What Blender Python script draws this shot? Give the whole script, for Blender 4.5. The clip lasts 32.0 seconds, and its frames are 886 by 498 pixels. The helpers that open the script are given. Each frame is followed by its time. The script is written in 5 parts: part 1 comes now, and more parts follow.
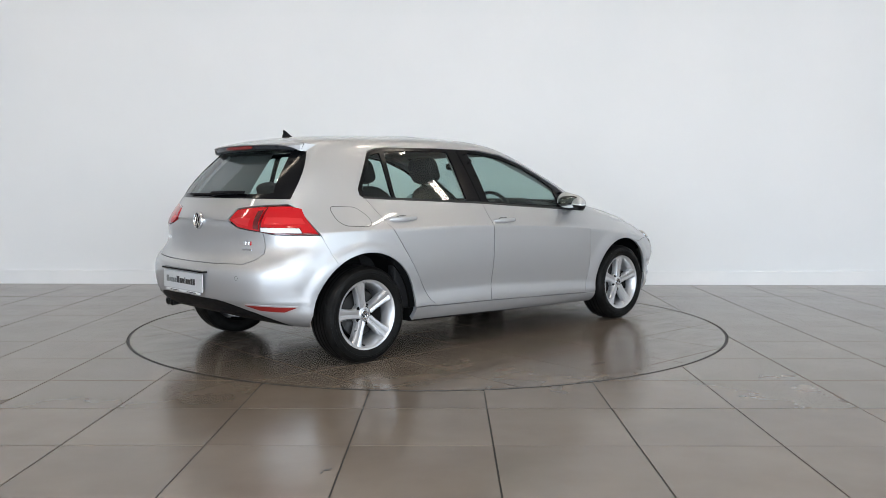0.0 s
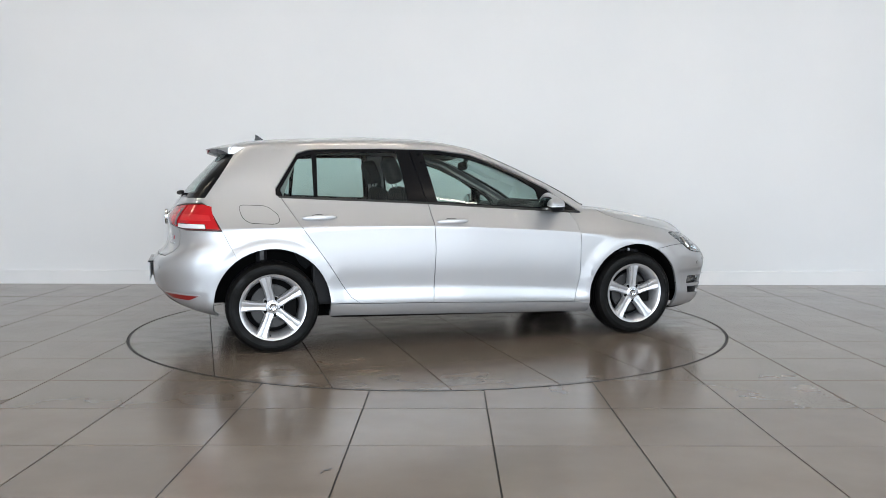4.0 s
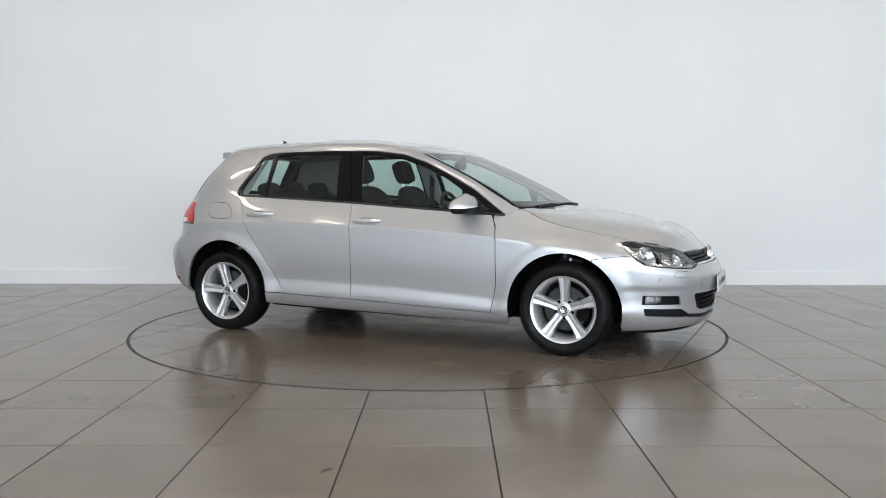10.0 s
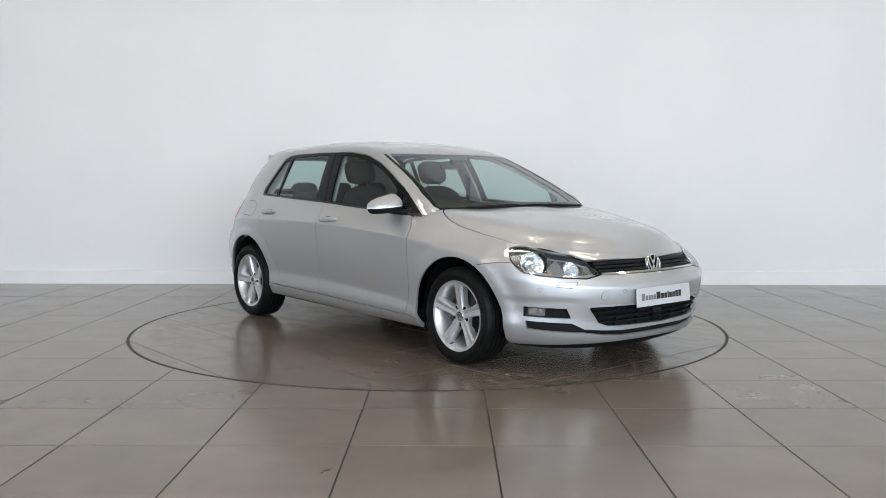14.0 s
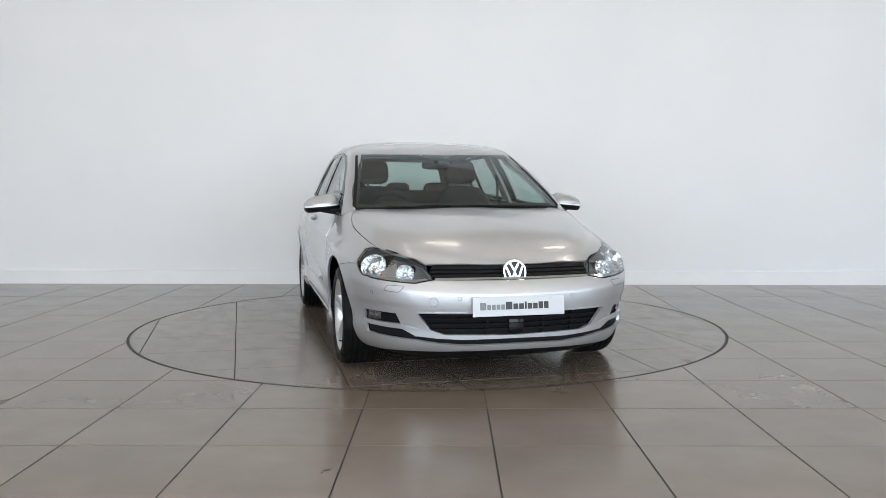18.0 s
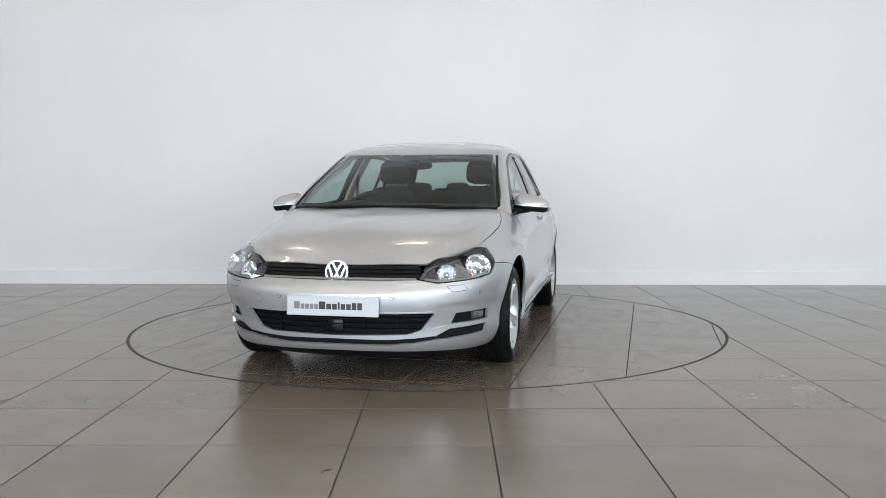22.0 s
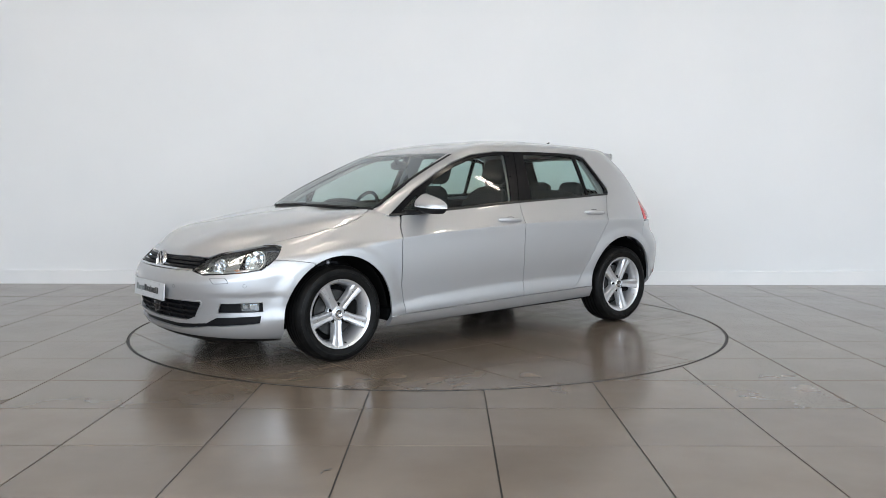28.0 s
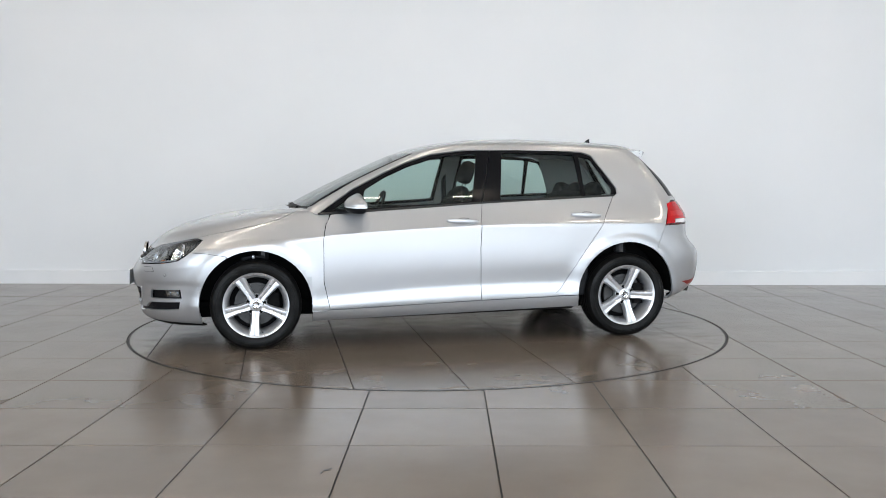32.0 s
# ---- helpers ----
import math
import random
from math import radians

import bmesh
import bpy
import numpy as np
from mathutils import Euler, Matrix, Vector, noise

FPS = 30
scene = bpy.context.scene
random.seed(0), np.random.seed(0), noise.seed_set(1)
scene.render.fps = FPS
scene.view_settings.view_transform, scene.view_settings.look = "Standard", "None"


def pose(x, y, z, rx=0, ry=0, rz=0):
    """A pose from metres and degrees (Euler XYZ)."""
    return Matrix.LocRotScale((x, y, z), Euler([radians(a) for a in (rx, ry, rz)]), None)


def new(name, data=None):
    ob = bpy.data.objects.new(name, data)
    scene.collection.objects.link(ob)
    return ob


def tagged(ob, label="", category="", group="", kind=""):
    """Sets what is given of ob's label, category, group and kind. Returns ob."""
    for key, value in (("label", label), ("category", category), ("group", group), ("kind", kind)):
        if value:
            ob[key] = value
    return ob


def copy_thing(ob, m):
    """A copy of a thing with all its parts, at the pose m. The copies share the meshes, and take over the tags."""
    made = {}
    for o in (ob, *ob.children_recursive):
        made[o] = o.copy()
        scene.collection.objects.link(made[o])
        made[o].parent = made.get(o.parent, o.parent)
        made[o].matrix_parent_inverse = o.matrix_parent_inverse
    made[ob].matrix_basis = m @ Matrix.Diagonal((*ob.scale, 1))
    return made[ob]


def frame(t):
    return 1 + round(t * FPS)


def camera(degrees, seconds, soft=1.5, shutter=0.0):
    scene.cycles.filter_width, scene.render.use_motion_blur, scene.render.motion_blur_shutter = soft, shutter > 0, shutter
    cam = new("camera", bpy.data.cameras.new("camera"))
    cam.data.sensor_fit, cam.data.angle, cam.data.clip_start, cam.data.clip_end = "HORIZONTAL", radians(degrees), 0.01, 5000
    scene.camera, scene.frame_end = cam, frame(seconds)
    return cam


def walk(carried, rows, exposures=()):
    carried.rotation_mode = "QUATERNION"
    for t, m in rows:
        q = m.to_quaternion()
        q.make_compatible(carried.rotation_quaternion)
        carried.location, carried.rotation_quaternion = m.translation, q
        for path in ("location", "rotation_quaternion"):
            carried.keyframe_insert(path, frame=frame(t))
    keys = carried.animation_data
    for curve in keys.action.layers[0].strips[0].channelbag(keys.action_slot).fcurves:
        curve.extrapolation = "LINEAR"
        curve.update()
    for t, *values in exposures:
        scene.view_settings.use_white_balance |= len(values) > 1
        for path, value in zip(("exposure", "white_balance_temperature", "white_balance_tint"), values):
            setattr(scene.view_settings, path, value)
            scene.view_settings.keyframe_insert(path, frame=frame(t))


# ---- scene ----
# The camera stands on a tripod before the turntable; its axis is the world's origin.
cam = camera(54.17, 32.0, soft=0.5)
walk(cam, [(0.0, pose(0, -6.845, 1.107, 85.73, 0.07, -0.94)), (32.0, pose(0, -6.845, 1.107, 85.73, 0.07, -0.94))],
     exposures=[(0.0, 0.19), (32.0, 0.19)])

# ---- world and light ----
world = bpy.data.worlds.new("sky")
scene.world = world
world.use_nodes = True
_sky = world.node_tree.nodes.new("ShaderNodeTexSky")
_sky.sky_type, _sky.sun_disc = "NISHITA", False
_sky.sun_elevation, _sky.sun_rotation = radians(38), radians(150)
world.node_tree.links.new(_sky.outputs[0], world.node_tree.nodes["Background"].inputs[0])
world.node_tree.nodes["Background"].inputs[1].default_value = 0.12


def area_lamp(name, m, sx, sy, power, color):
    data = bpy.data.lights.new(name, "AREA")
    data.shape, data.size, data.size_y = "RECTANGLE", sx, sy
    data.energy, data.color = power, color
    ob = new(name, data)
    ob.matrix_world = m
    return ob


# ---- materials ----
def material(name, color, rough=0.5, metal=0.0, **more):
    """A principled material; more: other sockets by name, with _ for a blank."""
    m = bpy.data.materials.new(name)
    m.use_nodes = True
    b = m.node_tree.nodes["Principled BSDF"]
    b.inputs["Base Color"].default_value = (*color, 1)
    b.inputs["Roughness"].default_value = rough
    b.inputs["Metallic"].default_value = metal
    for key, value in more.items():
        b.inputs[key.replace("_", " ")].default_value = value
    return m


def node(m, kind, **values):
    n = m.node_tree.nodes.new("ShaderNode" + kind)
    for key, value in values.items():
        if key in n.inputs:
            n.inputs[key].default_value = value
    return n


def wire(m, a, out, b, into):
    m.node_tree.links.new(a.outputs[out], b.inputs[into])


def varied(m, scale, low, high, socket="Roughness", detail=6.0, stretch=(1, 1, 1)):
    """Noise in object space that runs one socket from low to high."""
    p = m.node_tree.nodes["Principled BSDF"]
    co, mp = node(m, "TexCoord"), node(m, "Mapping")
    mp.inputs["Scale"].default_value = stretch
    nz, ramp = node(m, "TexNoise", Scale=scale, Detail=detail), m.node_tree.nodes.new("ShaderNodeMapRange")
    ramp.inputs[1].default_value, ramp.inputs[2].default_value = 0.3, 0.7
    ramp.inputs[3].default_value, ramp.inputs[4].default_value = low, high
    wire(m, co, "Object", mp, "Vector"), wire(m, mp, 0, nz, "Vector"), wire(m, nz, "Fac", ramp, 0)
    wire(m, ramp, 0, p, socket)
    return m


def tinted(m, scale, a, b, detail=5.0, stretch=(1, 1, 1), island=0.0, space="Object"):
    """Noise that runs the base colour between a and b; island: how far each piece differs from the next."""
    p = m.node_tree.nodes["Principled BSDF"]
    co, mp = node(m, "TexCoord"), node(m, "Mapping")
    mp.inputs["Scale"].default_value = stretch
    nz = node(m, "TexNoise", Scale=scale, Detail=detail)
    ramp = m.node_tree.nodes.new("ShaderNodeValToRGB")
    ramp.color_ramp.elements[0].position, ramp.color_ramp.elements[1].position = 0.32, 0.68
    ramp.color_ramp.elements[0].color, ramp.color_ramp.elements[1].color = (*a, 1), (*b, 1)
    wire(m, co, space, mp, "Vector"), wire(m, mp, 0, nz, "Vector"), wire(m, nz, "Fac", ramp, 0)
    if island:
        info, rng = node(m, "ObjectInfo"), m.node_tree.nodes.new("ShaderNodeMapRange")
        rng.inputs[3].default_value, rng.inputs[4].default_value = 1 - island, 1 + island
        hsv = node(m, "HueSaturation")
        wire(m, info, "Random", rng, 0), wire(m, rng, 0, hsv, "Value"), wire(m, ramp, 0, hsv, "Color")
        wire(m, hsv, 0, p, "Base Color")
        add = m.node_tree.nodes.new("ShaderNodeVectorMath")
        mul = m.node_tree.nodes.new("ShaderNodeMath")
        mul.operation, mul.inputs[1].default_value = "MULTIPLY", 37.0
        comb = m.node_tree.nodes.new("ShaderNodeCombineXYZ")
        wire(m, info, "Random", mul, 0), wire(m, mul, 0, comb, 0), wire(m, mul, 0, comb, 1)
        m.node_tree.links.new(co.outputs[space], add.inputs[0])
        m.node_tree.links.new(comb.outputs[0], add.inputs[1])
        m.node_tree.links.new(add.outputs[0], mp.inputs["Vector"])
    else:
        wire(m, ramp, 0, p, "Base Color")
    return m


def bumped(m, scale, strength, distance=0.002, detail=4.0, stretch=(1, 1, 1)):
    p = m.node_tree.nodes["Principled BSDF"]
    co, mp = node(m, "TexCoord"), node(m, "Mapping")
    mp.inputs["Scale"].default_value = stretch
    nz, bp = node(m, "TexNoise", Scale=scale, Detail=detail), node(m, "Bump", Strength=strength, Distance=distance)
    wire(m, co, "Object", mp, "Vector"), wire(m, mp, 0, nz, "Vector"), wire(m, nz, "Fac", bp, "Height")
    wire(m, bp, 0, p, "Normal")
    return m


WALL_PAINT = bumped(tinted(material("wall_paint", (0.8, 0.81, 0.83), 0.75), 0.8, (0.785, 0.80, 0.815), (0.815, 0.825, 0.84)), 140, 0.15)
# grey of the unseen left wall, chosen to darken what the flank reflects
DIM_SIDE = bumped(tinted(material("dimmed_side_wall", (0.54, 0.54, 0.55), 0.75), 0.8, (0.52, 0.52, 0.53), (0.56, 0.56, 0.57)), 140, 0.15)
SKIRTING = tinted(material("skirting_paint", (0.82, 0.83, 0.84), 0.45), 3, (0.80, 0.81, 0.82), (0.84, 0.84, 0.85))
CEILING_PAINT = tinted(material("ceiling_paint", (0.82, 0.77, 0.69), 0.85), 0.5, (0.80, 0.75, 0.67), (0.84, 0.79, 0.71))
GROUT = tinted(material("grout", (0.025, 0.022, 0.02), 0.9), 30, (0.016, 0.014, 0.013), (0.035, 0.032, 0.03))
TILE = bumped(varied(tinted(material("porcelain_tile", (0.13, 0.115, 0.10), 0.2, Specular_IOR_Level=0.5), 2.2, (0.145, 0.115, 0.090), (0.172, 0.138, 0.109),
              stretch=(1, 1, 1), island=0.05), 2.5, 0.19, 0.235), 5, 0.012, 0.001, 2.0)
TILE_TABLE = bumped(varied(tinted(material("worn_porcelain_tile", (0.13, 0.115, 0.10), 0.2, Specular_IOR_Level=0.5), 3.0, (0.125, 0.099, 0.078), (0.172, 0.138, 0.109),
                    stretch=(1, 1, 1), island=0.05), 3.5, 0.17, 0.25, detail=9.0, stretch=(1.0, 2.2, 1)), 5, 0.012, 0.001, 2.0)
RIM_STEEL = varied(material("rim_steel", (0.035, 0.032, 0.03), 0.5, 0.6), 40, 0.4, 0.6)
ROOM_STEEL = material("window_frame_grey", (0.12, 0.12, 0.13), 0.4)


# ---- mesh helpers ----
def finish(bm, name, mat, smooth=False):
    bmesh.ops.recalc_face_normals(bm, faces=bm.faces)
    me = bpy.data.meshes.new(name)
    for f in bm.faces:
        f.smooth = smooth
    bm.to_mesh(me)
    bm.free()
    me.materials.append(mat)
    if smooth:
        me.set_sharp_from_angle(angle=radians(38))
    return me


def part(name, bm, mat, parent=None, label="", smooth=False, kind=""):
    """Links a bmesh as one mesh object, under a thing or a part where one is given."""
    ob = new(name, finish(bm, name, mat, smooth))
    ob.parent = parent
    return tagged(ob, label=label, kind=kind)


def box_bm(x0, x1, y0, y1, z0, z1, bevel=0.0, segments=2):
    bm = bmesh.new()
    m = Matrix.Translation(((x0 + x1) / 2, (y0 + y1) / 2, (z0 + z1) / 2)) @ Matrix.Diagonal((x1 - x0, y1 - y0, z1 - z0, 1))
    bmesh.ops.create_cube(bm, size=1, matrix=m)
    if bevel:
        bmesh.ops.bevel(bm, geom=bm.edges[:], offset=bevel, segments=segments, affect="EDGES", profile=0.6)
    return bm


def prism_bm(points, z0, z1, bevel=0.0):
    """An upright prism over a plan outline, with a chamfer of its top edge."""
    bm = bmesh.new()
    low = [bm.verts.new((x, y, z0)) for x, y in points]
    n = len(points)
    rings = [low]
    if bevel:
        cx, cy = sum(p[0] for p in points) / n, sum(p[1] for p in points) / n
        rings.append([bm.verts.new((x, y, z1 - bevel)) for x, y in points])
        top = []
        for x, y in points:
            d = math.hypot(x - cx, y - cy) or 1
            top.append(bm.verts.new((x - (x - cx) / d * bevel, y - (y - cy) / d * bevel, z1)))
        rings.append(top)
    else:
        rings.append([bm.verts.new((x, y, z1)) for x, y in points])
    for a, b in zip(rings, rings[1:]):
        for i in range(n):
            bm.faces.new((a[i], a[(i + 1) % n], b[(i + 1) % n], b[i]))
    bm.faces.new(rings[-1])
    bm.faces.new(low[::-1])
    return bm


# ---- the showroom ----
TILE_SIZE, GRID_TURN, GRID_I, GRID_J = 0.6146, radians(-1.298), -2.4383, -5.2691
TABLE_R = 2.262
WALL_TURN = -0.0442
SEAM = 0.003


def wall_y(x):
    return 2.7335 + WALL_TURN * x


def slab(name, corners, z0, z1, mat, label):
    return tagged(part(name, prism_bm(corners, z0, z1), mat), label=label, kind="structure")


X0, X1, Y0, HIGH = -8.5, 8.5, -13.0, 4.6
slab("wall_back", [(X0, wall_y(X0)), (X1, wall_y(X1)), (X1, wall_y(X1) + 0.2), (X0, wall_y(X0) + 0.2)], -0.05, HIGH, WALL_PAINT,
     "smooth white painted showroom wall behind the turntable")
# out of view; its grey stands in for a dimmer left side
slab("wall_left", [(X0 - 0.2, Y0), (X0, Y0), (X0, wall_y(X0) + 0.2), (X0 - 0.2, wall_y(X0) + 0.2)], -0.05, HIGH, DIM_SIDE, "unseen side wall, greyed to dim the car's reflections")
SIDE_Y, SIDE_END = -4.6, -11.2
for y0, y1, z0, z1 in ((SIDE_Y, wall_y(X1) + 0.2, -0.05, HIGH), (Y0, SIDE_END, -0.05, HIGH), (SIDE_END, SIDE_Y, -0.05, 0.35), (SIDE_END, SIDE_Y, 3.5, HIGH)):
    slab("wall_right", [(X1, y0), (X1 + 0.2, y0), (X1 + 0.2, y1), (X1, y1)], z0, z1, WALL_PAINT, "plain white painted side wall")
slab("ceiling", [(X0, Y0), (X1, Y0), (X1, wall_y(X1)), (X0, wall_y(X0))], HIGH, HIGH + 0.1, CEILING_PAINT, "plain pale showroom ceiling")
# skirting board in lengths butted end to end
sk = new("baseboard")
tagged(sk, label="low white painted skirting board along the wall", kind="structure")
for a, b in ((X0, 0.62), (0.623, X1)):
    part("board", prism_bm([(a, wall_y(a) - 0.018), (b, wall_y(b) - 0.018), (b, wall_y(b) - 0.001), (a, wall_y(a) - 0.001)], 0.0, 0.15, 0.0), SKIRTING, sk)

# glazed front of the showroom, behind the camera
front = tagged(new("window_front"), label="tall glazed showroom front with grey metal posts", kind="structure")
part("window_sill", box_bm(X0, X1, Y0 - 0.2, Y0, -0.05, 0.35), ROOM_STEEL, front)
part("window_head", box_bm(X0, X1, Y0 - 0.2, Y0, 4.3, HIGH), WALL_PAINT, front)
for i in range(8):
    x = X0 + (X1 - X0) * i / 7
    part("window_post", box_bm(x - 0.05, x + 0.05, Y0 - 0.16, Y0 - 0.002, 0.35, 4.3, 0.008), ROOM_STEEL, front)
area_lamp("window_light", pose(0, Y0 + 0.05, 2.32, 90, 0, 0), X1 - X0 - 0.4, 3.9, 1070, (0.735, 0.852, 1.0))

side = tagged(new("window_side"), label="tall glazed side of the showroom with grey metal posts", kind="structure")
for i in range(6):
    y = SIDE_END + 0.06 + (SIDE_Y - SIDE_END - 0.12) * i / 5
    part("window_post", box_bm(X1 + 0.002, X1 + 0.16, y - 0.05, y + 0.05, 0.35, 3.5, 0.008), ROOM_STEEL, side)
area_lamp("side_window_light", pose(X1 - 0.05, (SIDE_END + SIDE_Y) / 2, 1.95, 90, 0, 90), SIDE_Y - SIDE_END - 0.4, 3.1, 140, (0.66, 0.82, 1.0))

# ceiling lamps in rows
LAMP_GLOW = material("lamp_diffuser", (0.9, 0.9, 0.88), 0.5, Emission_Color=(1.0, 0.885, 0.735, 1), Emission_Strength=25.0)
LAMP_CASE = material("lamp_case", (0.75, 0.75, 0.74), 0.4, 0.3)
lamp = tagged(new("ceiling_light"), label="slim white batten lamp below the ceiling", category="ceiling light", group="ceiling lamps")
part("frame", box_bm(-0.75, 0.75, -0.07, 0.07, 0.03, 0.09, 0.01), LAMP_CASE, lamp)
part("diffuser", box_bm(-0.73, 0.73, -0.05, 0.05, 0.0, 0.03, 0.012), LAMP_GLOW, lamp)
spots = [(x, y) for y in (-10.4, -7.6, -4.6, -0.8) for x in (-5.6, -2.8, 0.0, 2.8, 5.6)]
lamp.matrix_basis = pose(*spots[0], HIGH - 0.089)
for x, y in spots[1:]:
    copy_thing(lamp, pose(x, y, HIGH - 0.089))


# ---- floor and turntable tiles ----
def grid_place(i, j):
    a, b = (i + GRID_I) * TILE_SIZE, (j + GRID_J) * TILE_SIZE
    c, s = math.cos(GRID_TURN), math.sin(GRID_TURN)
    return Vector((c * a - s * b, s * a + c * b))


def tile_outline(i, j, gap=SEAM):
    g = gap / TILE_SIZE
    return [grid_place(i + a, j + b) for a, b in ((g, g), (1 - g, g), (1 - g, 1 - g), (g, 1 - g))]


def cut_by_circle(quad, r, inside):
    """The part of a convex outline within or outside a circle round the origin."""
    pts = [quad[k].lerp(quad[(k + 1) % 4], n / 48) for k in range(4) for n in range(48)]
    keep = [(p.length < r) == inside for p in pts]
    if all(keep):
        return quad
    if not any(keep):
        return None
    n = len(pts)
    first = next(k for k in range(n) if keep[k] and not keep[k - 1])
    run = [first]
    while keep[(run[-1] + 1) % n]:
        run.append((run[-1] + 1) % n)
    a, b = pts[run[-1]], pts[run[0]]
    ta, tb = math.atan2(a.y, a.x), math.atan2(b.y, b.x)
    turn = (tb - ta + math.pi) % (2 * math.pi) - math.pi
    out = [pts[k] for k in run if k % 48 == 0 or k in (run[0], run[-1])]
    steps = max(2, int(abs(turn) * 40))
    out += [Vector((r * math.cos(ta + turn * m / steps), r * math.sin(ta + turn * m / steps))) for m in range(0, steps + 1)]
    return out


floor = tagged(part("floor", bmesh.new(), GROUT), label="dark joints under the showroom floor tiles", kind="structure")


def ring_floor():
    """The bed under the tiles, open over the turntable's pit."""
    bm = bmesh.new()
    n = 96
    inner = [bm.verts.new(((TABLE_R + 0.004) * math.cos(2 * math.pi * k / n), (TABLE_R + 0.004) * math.sin(2 * math.pi * k / n), -0.003)) for k in range(n)]
    outer = []
    for v in inner:
        d = Vector((v.co.x, v.co.y)).normalized()
        far = min((X1 if d.x > 0 else -X0) / max(abs(d.x), 1e-6), ((3.2 if d.y > 0 else 13.2)) / max(abs(d.y), 1e-6))
        outer.append(bm.verts.new((d.x * far, d.y * far, -0.003)))
    pit = [bm.verts.new((v.co.x, v.co.y, -0.06)) for v in inner]
    for k in range(n):
        m = (k + 1) % n
        bm.faces.new((inner[k], inner[m], outer[m], outer[k]))
        bm.faces.new((inner[k], inner[m], pit[m], pit[k]))
    bm.faces.new(pit)
    return bm


floor.data = finish(ring_floor(), "floor", GROUT)
# ---- the turntable ----
def turn_at(t):
    return 41.8886 - 6.602 * t


turntable = tagged(new("turntable"), label="round tiled turntable with a dark steel rim, flush with the floor", category="turntable")


def rim_bm():
    bm = bmesh.new()
    n = 144
    rings = []
    for r, z in ((TABLE_R, -0.05), (TABLE_R, -0.002), (TABLE_R - 0.002, 0.0006), (TABLE_R - 0.015, 0.0006), (TABLE_R - 0.016, -0.004)):
        rings.append([bm.verts.new((r * math.cos(2 * math.pi * k / n), r * math.sin(2 * math.pi * k / n), z)) for k in range(n)])
    for a, b in zip(rings, rings[1:]):
        for k in range(n):
            bm.faces.new((a[k], a[(k + 1) % n], b[(k + 1) % n], b[k]))
    return bm


part("rim", rim_bm(), RIM_STEEL, turntable, "thin dark steel rim", smooth=True)
bed = bmesh.new()
bmesh.ops.create_circle(bed, cap_ends=True, segments=96, radius=TABLE_R - 0.014, matrix=Matrix.Translation((0, 0, -0.004)))
part("bed", bed, GROUT, turntable)
CAR_PLACE = Matrix.Translation((0.0158, -0.0122, 0))

# ---- car materials ----
def paint_material():
    m = material("silver_paint", (0.492, 0.497, 0.508), 0.42, 0.68, Coat_Weight=1.0, Coat_Roughness=0.015, Coat_IOR=1.55)
    p = m.node_tree.nodes["Principled BSDF"]
    co = node(m, "TexCoord")
    flake, bp = node(m, "TexNoise", Scale=900.0, Detail=2.0), node(m, "Bump", Strength=0.05, Distance=0.0005)
    wire(m, co, "Object", flake, "Vector"), wire(m, flake, "Fac", bp, "Height"), wire(m, bp, 0, p, "Normal")
    dust, rng = node(m, "TexNoise", Scale=3.0, Detail=6.0), m.node_tree.nodes.new("ShaderNodeMapRange")
    rng.inputs[3].default_value, rng.inputs[4].default_value = 0.40, 0.47
    wire(m, co, "Object", dust, "Vector"), wire(m, dust, "Fac", rng, 0), wire(m, rng, 0, p, "Roughness")
    return m


def glass_material(name, tint, gloss=0.055):
    m = bpy.data.materials.new(name)
    m.use_nodes = True
    m.node_tree.nodes.remove(m.node_tree.nodes["Principled BSDF"])
    clear, shine, mix, slant = node(m, "BsdfTransparent"), node(m, "BsdfGlossy", Roughness=0.0), node(m, "MixShader"), node(m, "LayerWeight")
    clear.inputs["Color"].default_value = (*tint, 1)
    steep, gain = m.node_tree.nodes.new("ShaderNodeMath"), m.node_tree.nodes.new("ShaderNodeMath")
    steep.operation, steep.inputs[1].default_value = "POWER", 3.8
    gain.operation, gain.inputs[1].default_value, gain.inputs[2].default_value = "MULTIPLY_ADD", 0.85, gloss
    wire(m, slant, "Facing", steep, 0), wire(m, steep, 0, gain, 0)
    wire(m, gain, 0, mix, 0), wire(m, clear, 0, mix, 1), wire(m, shine, 0, mix, 2)
    wire(m, mix, 0, m.node_tree.nodes["Material Output"], 0)
    return m


PAINT = paint_material()
GLASS = glass_material("green_tinted_glass", (0.70, 0.83, 0.80))
LENS = glass_material("clear_lens", (0.93, 0.95, 0.96), 0.045)
GLOSS_BLACK = varied(material("gloss_black_trim", (0.004, 0.004, 0.005), 0.12, Specular_IOR_Level=0.22), 30, 0.08, 0.18)
PLASTIC = bumped(varied(material("black_plastic", (0.007, 0.007, 0.008), 0.5, Specular_IOR_Level=0.15), 60, 0.42, 0.6), 600, 0.2, 0.0006)
LINER = material("wheelhouse_liner", (0.003, 0.003, 0.003), 0.9, Specular_IOR_Level=0.15)
RUBBER = bumped(varied(tinted(material("tyre_rubber", (0.004, 0.004, 0.004), 0.6, Specular_IOR_Level=0.16), 25, (0.0025, 0.0025, 0.0025), (0.007, 0.0068, 0.0065)), 9, 0.28, 0.75), 90, 0.25, 0.001)
ALLOY = varied(material("silver_alloy", (0.60, 0.60, 0.61), 0.34, 0.7, Coat_Weight=0.6, Coat_Roughness=0.08), 40, 0.27, 0.36)
CHROME = material("chrome", (0.78, 0.78, 0.79), 0.07, 1.0)
MIRROR = material("mirror_glass", (0.42, 0.45, 0.46), 0.02, 1.0)
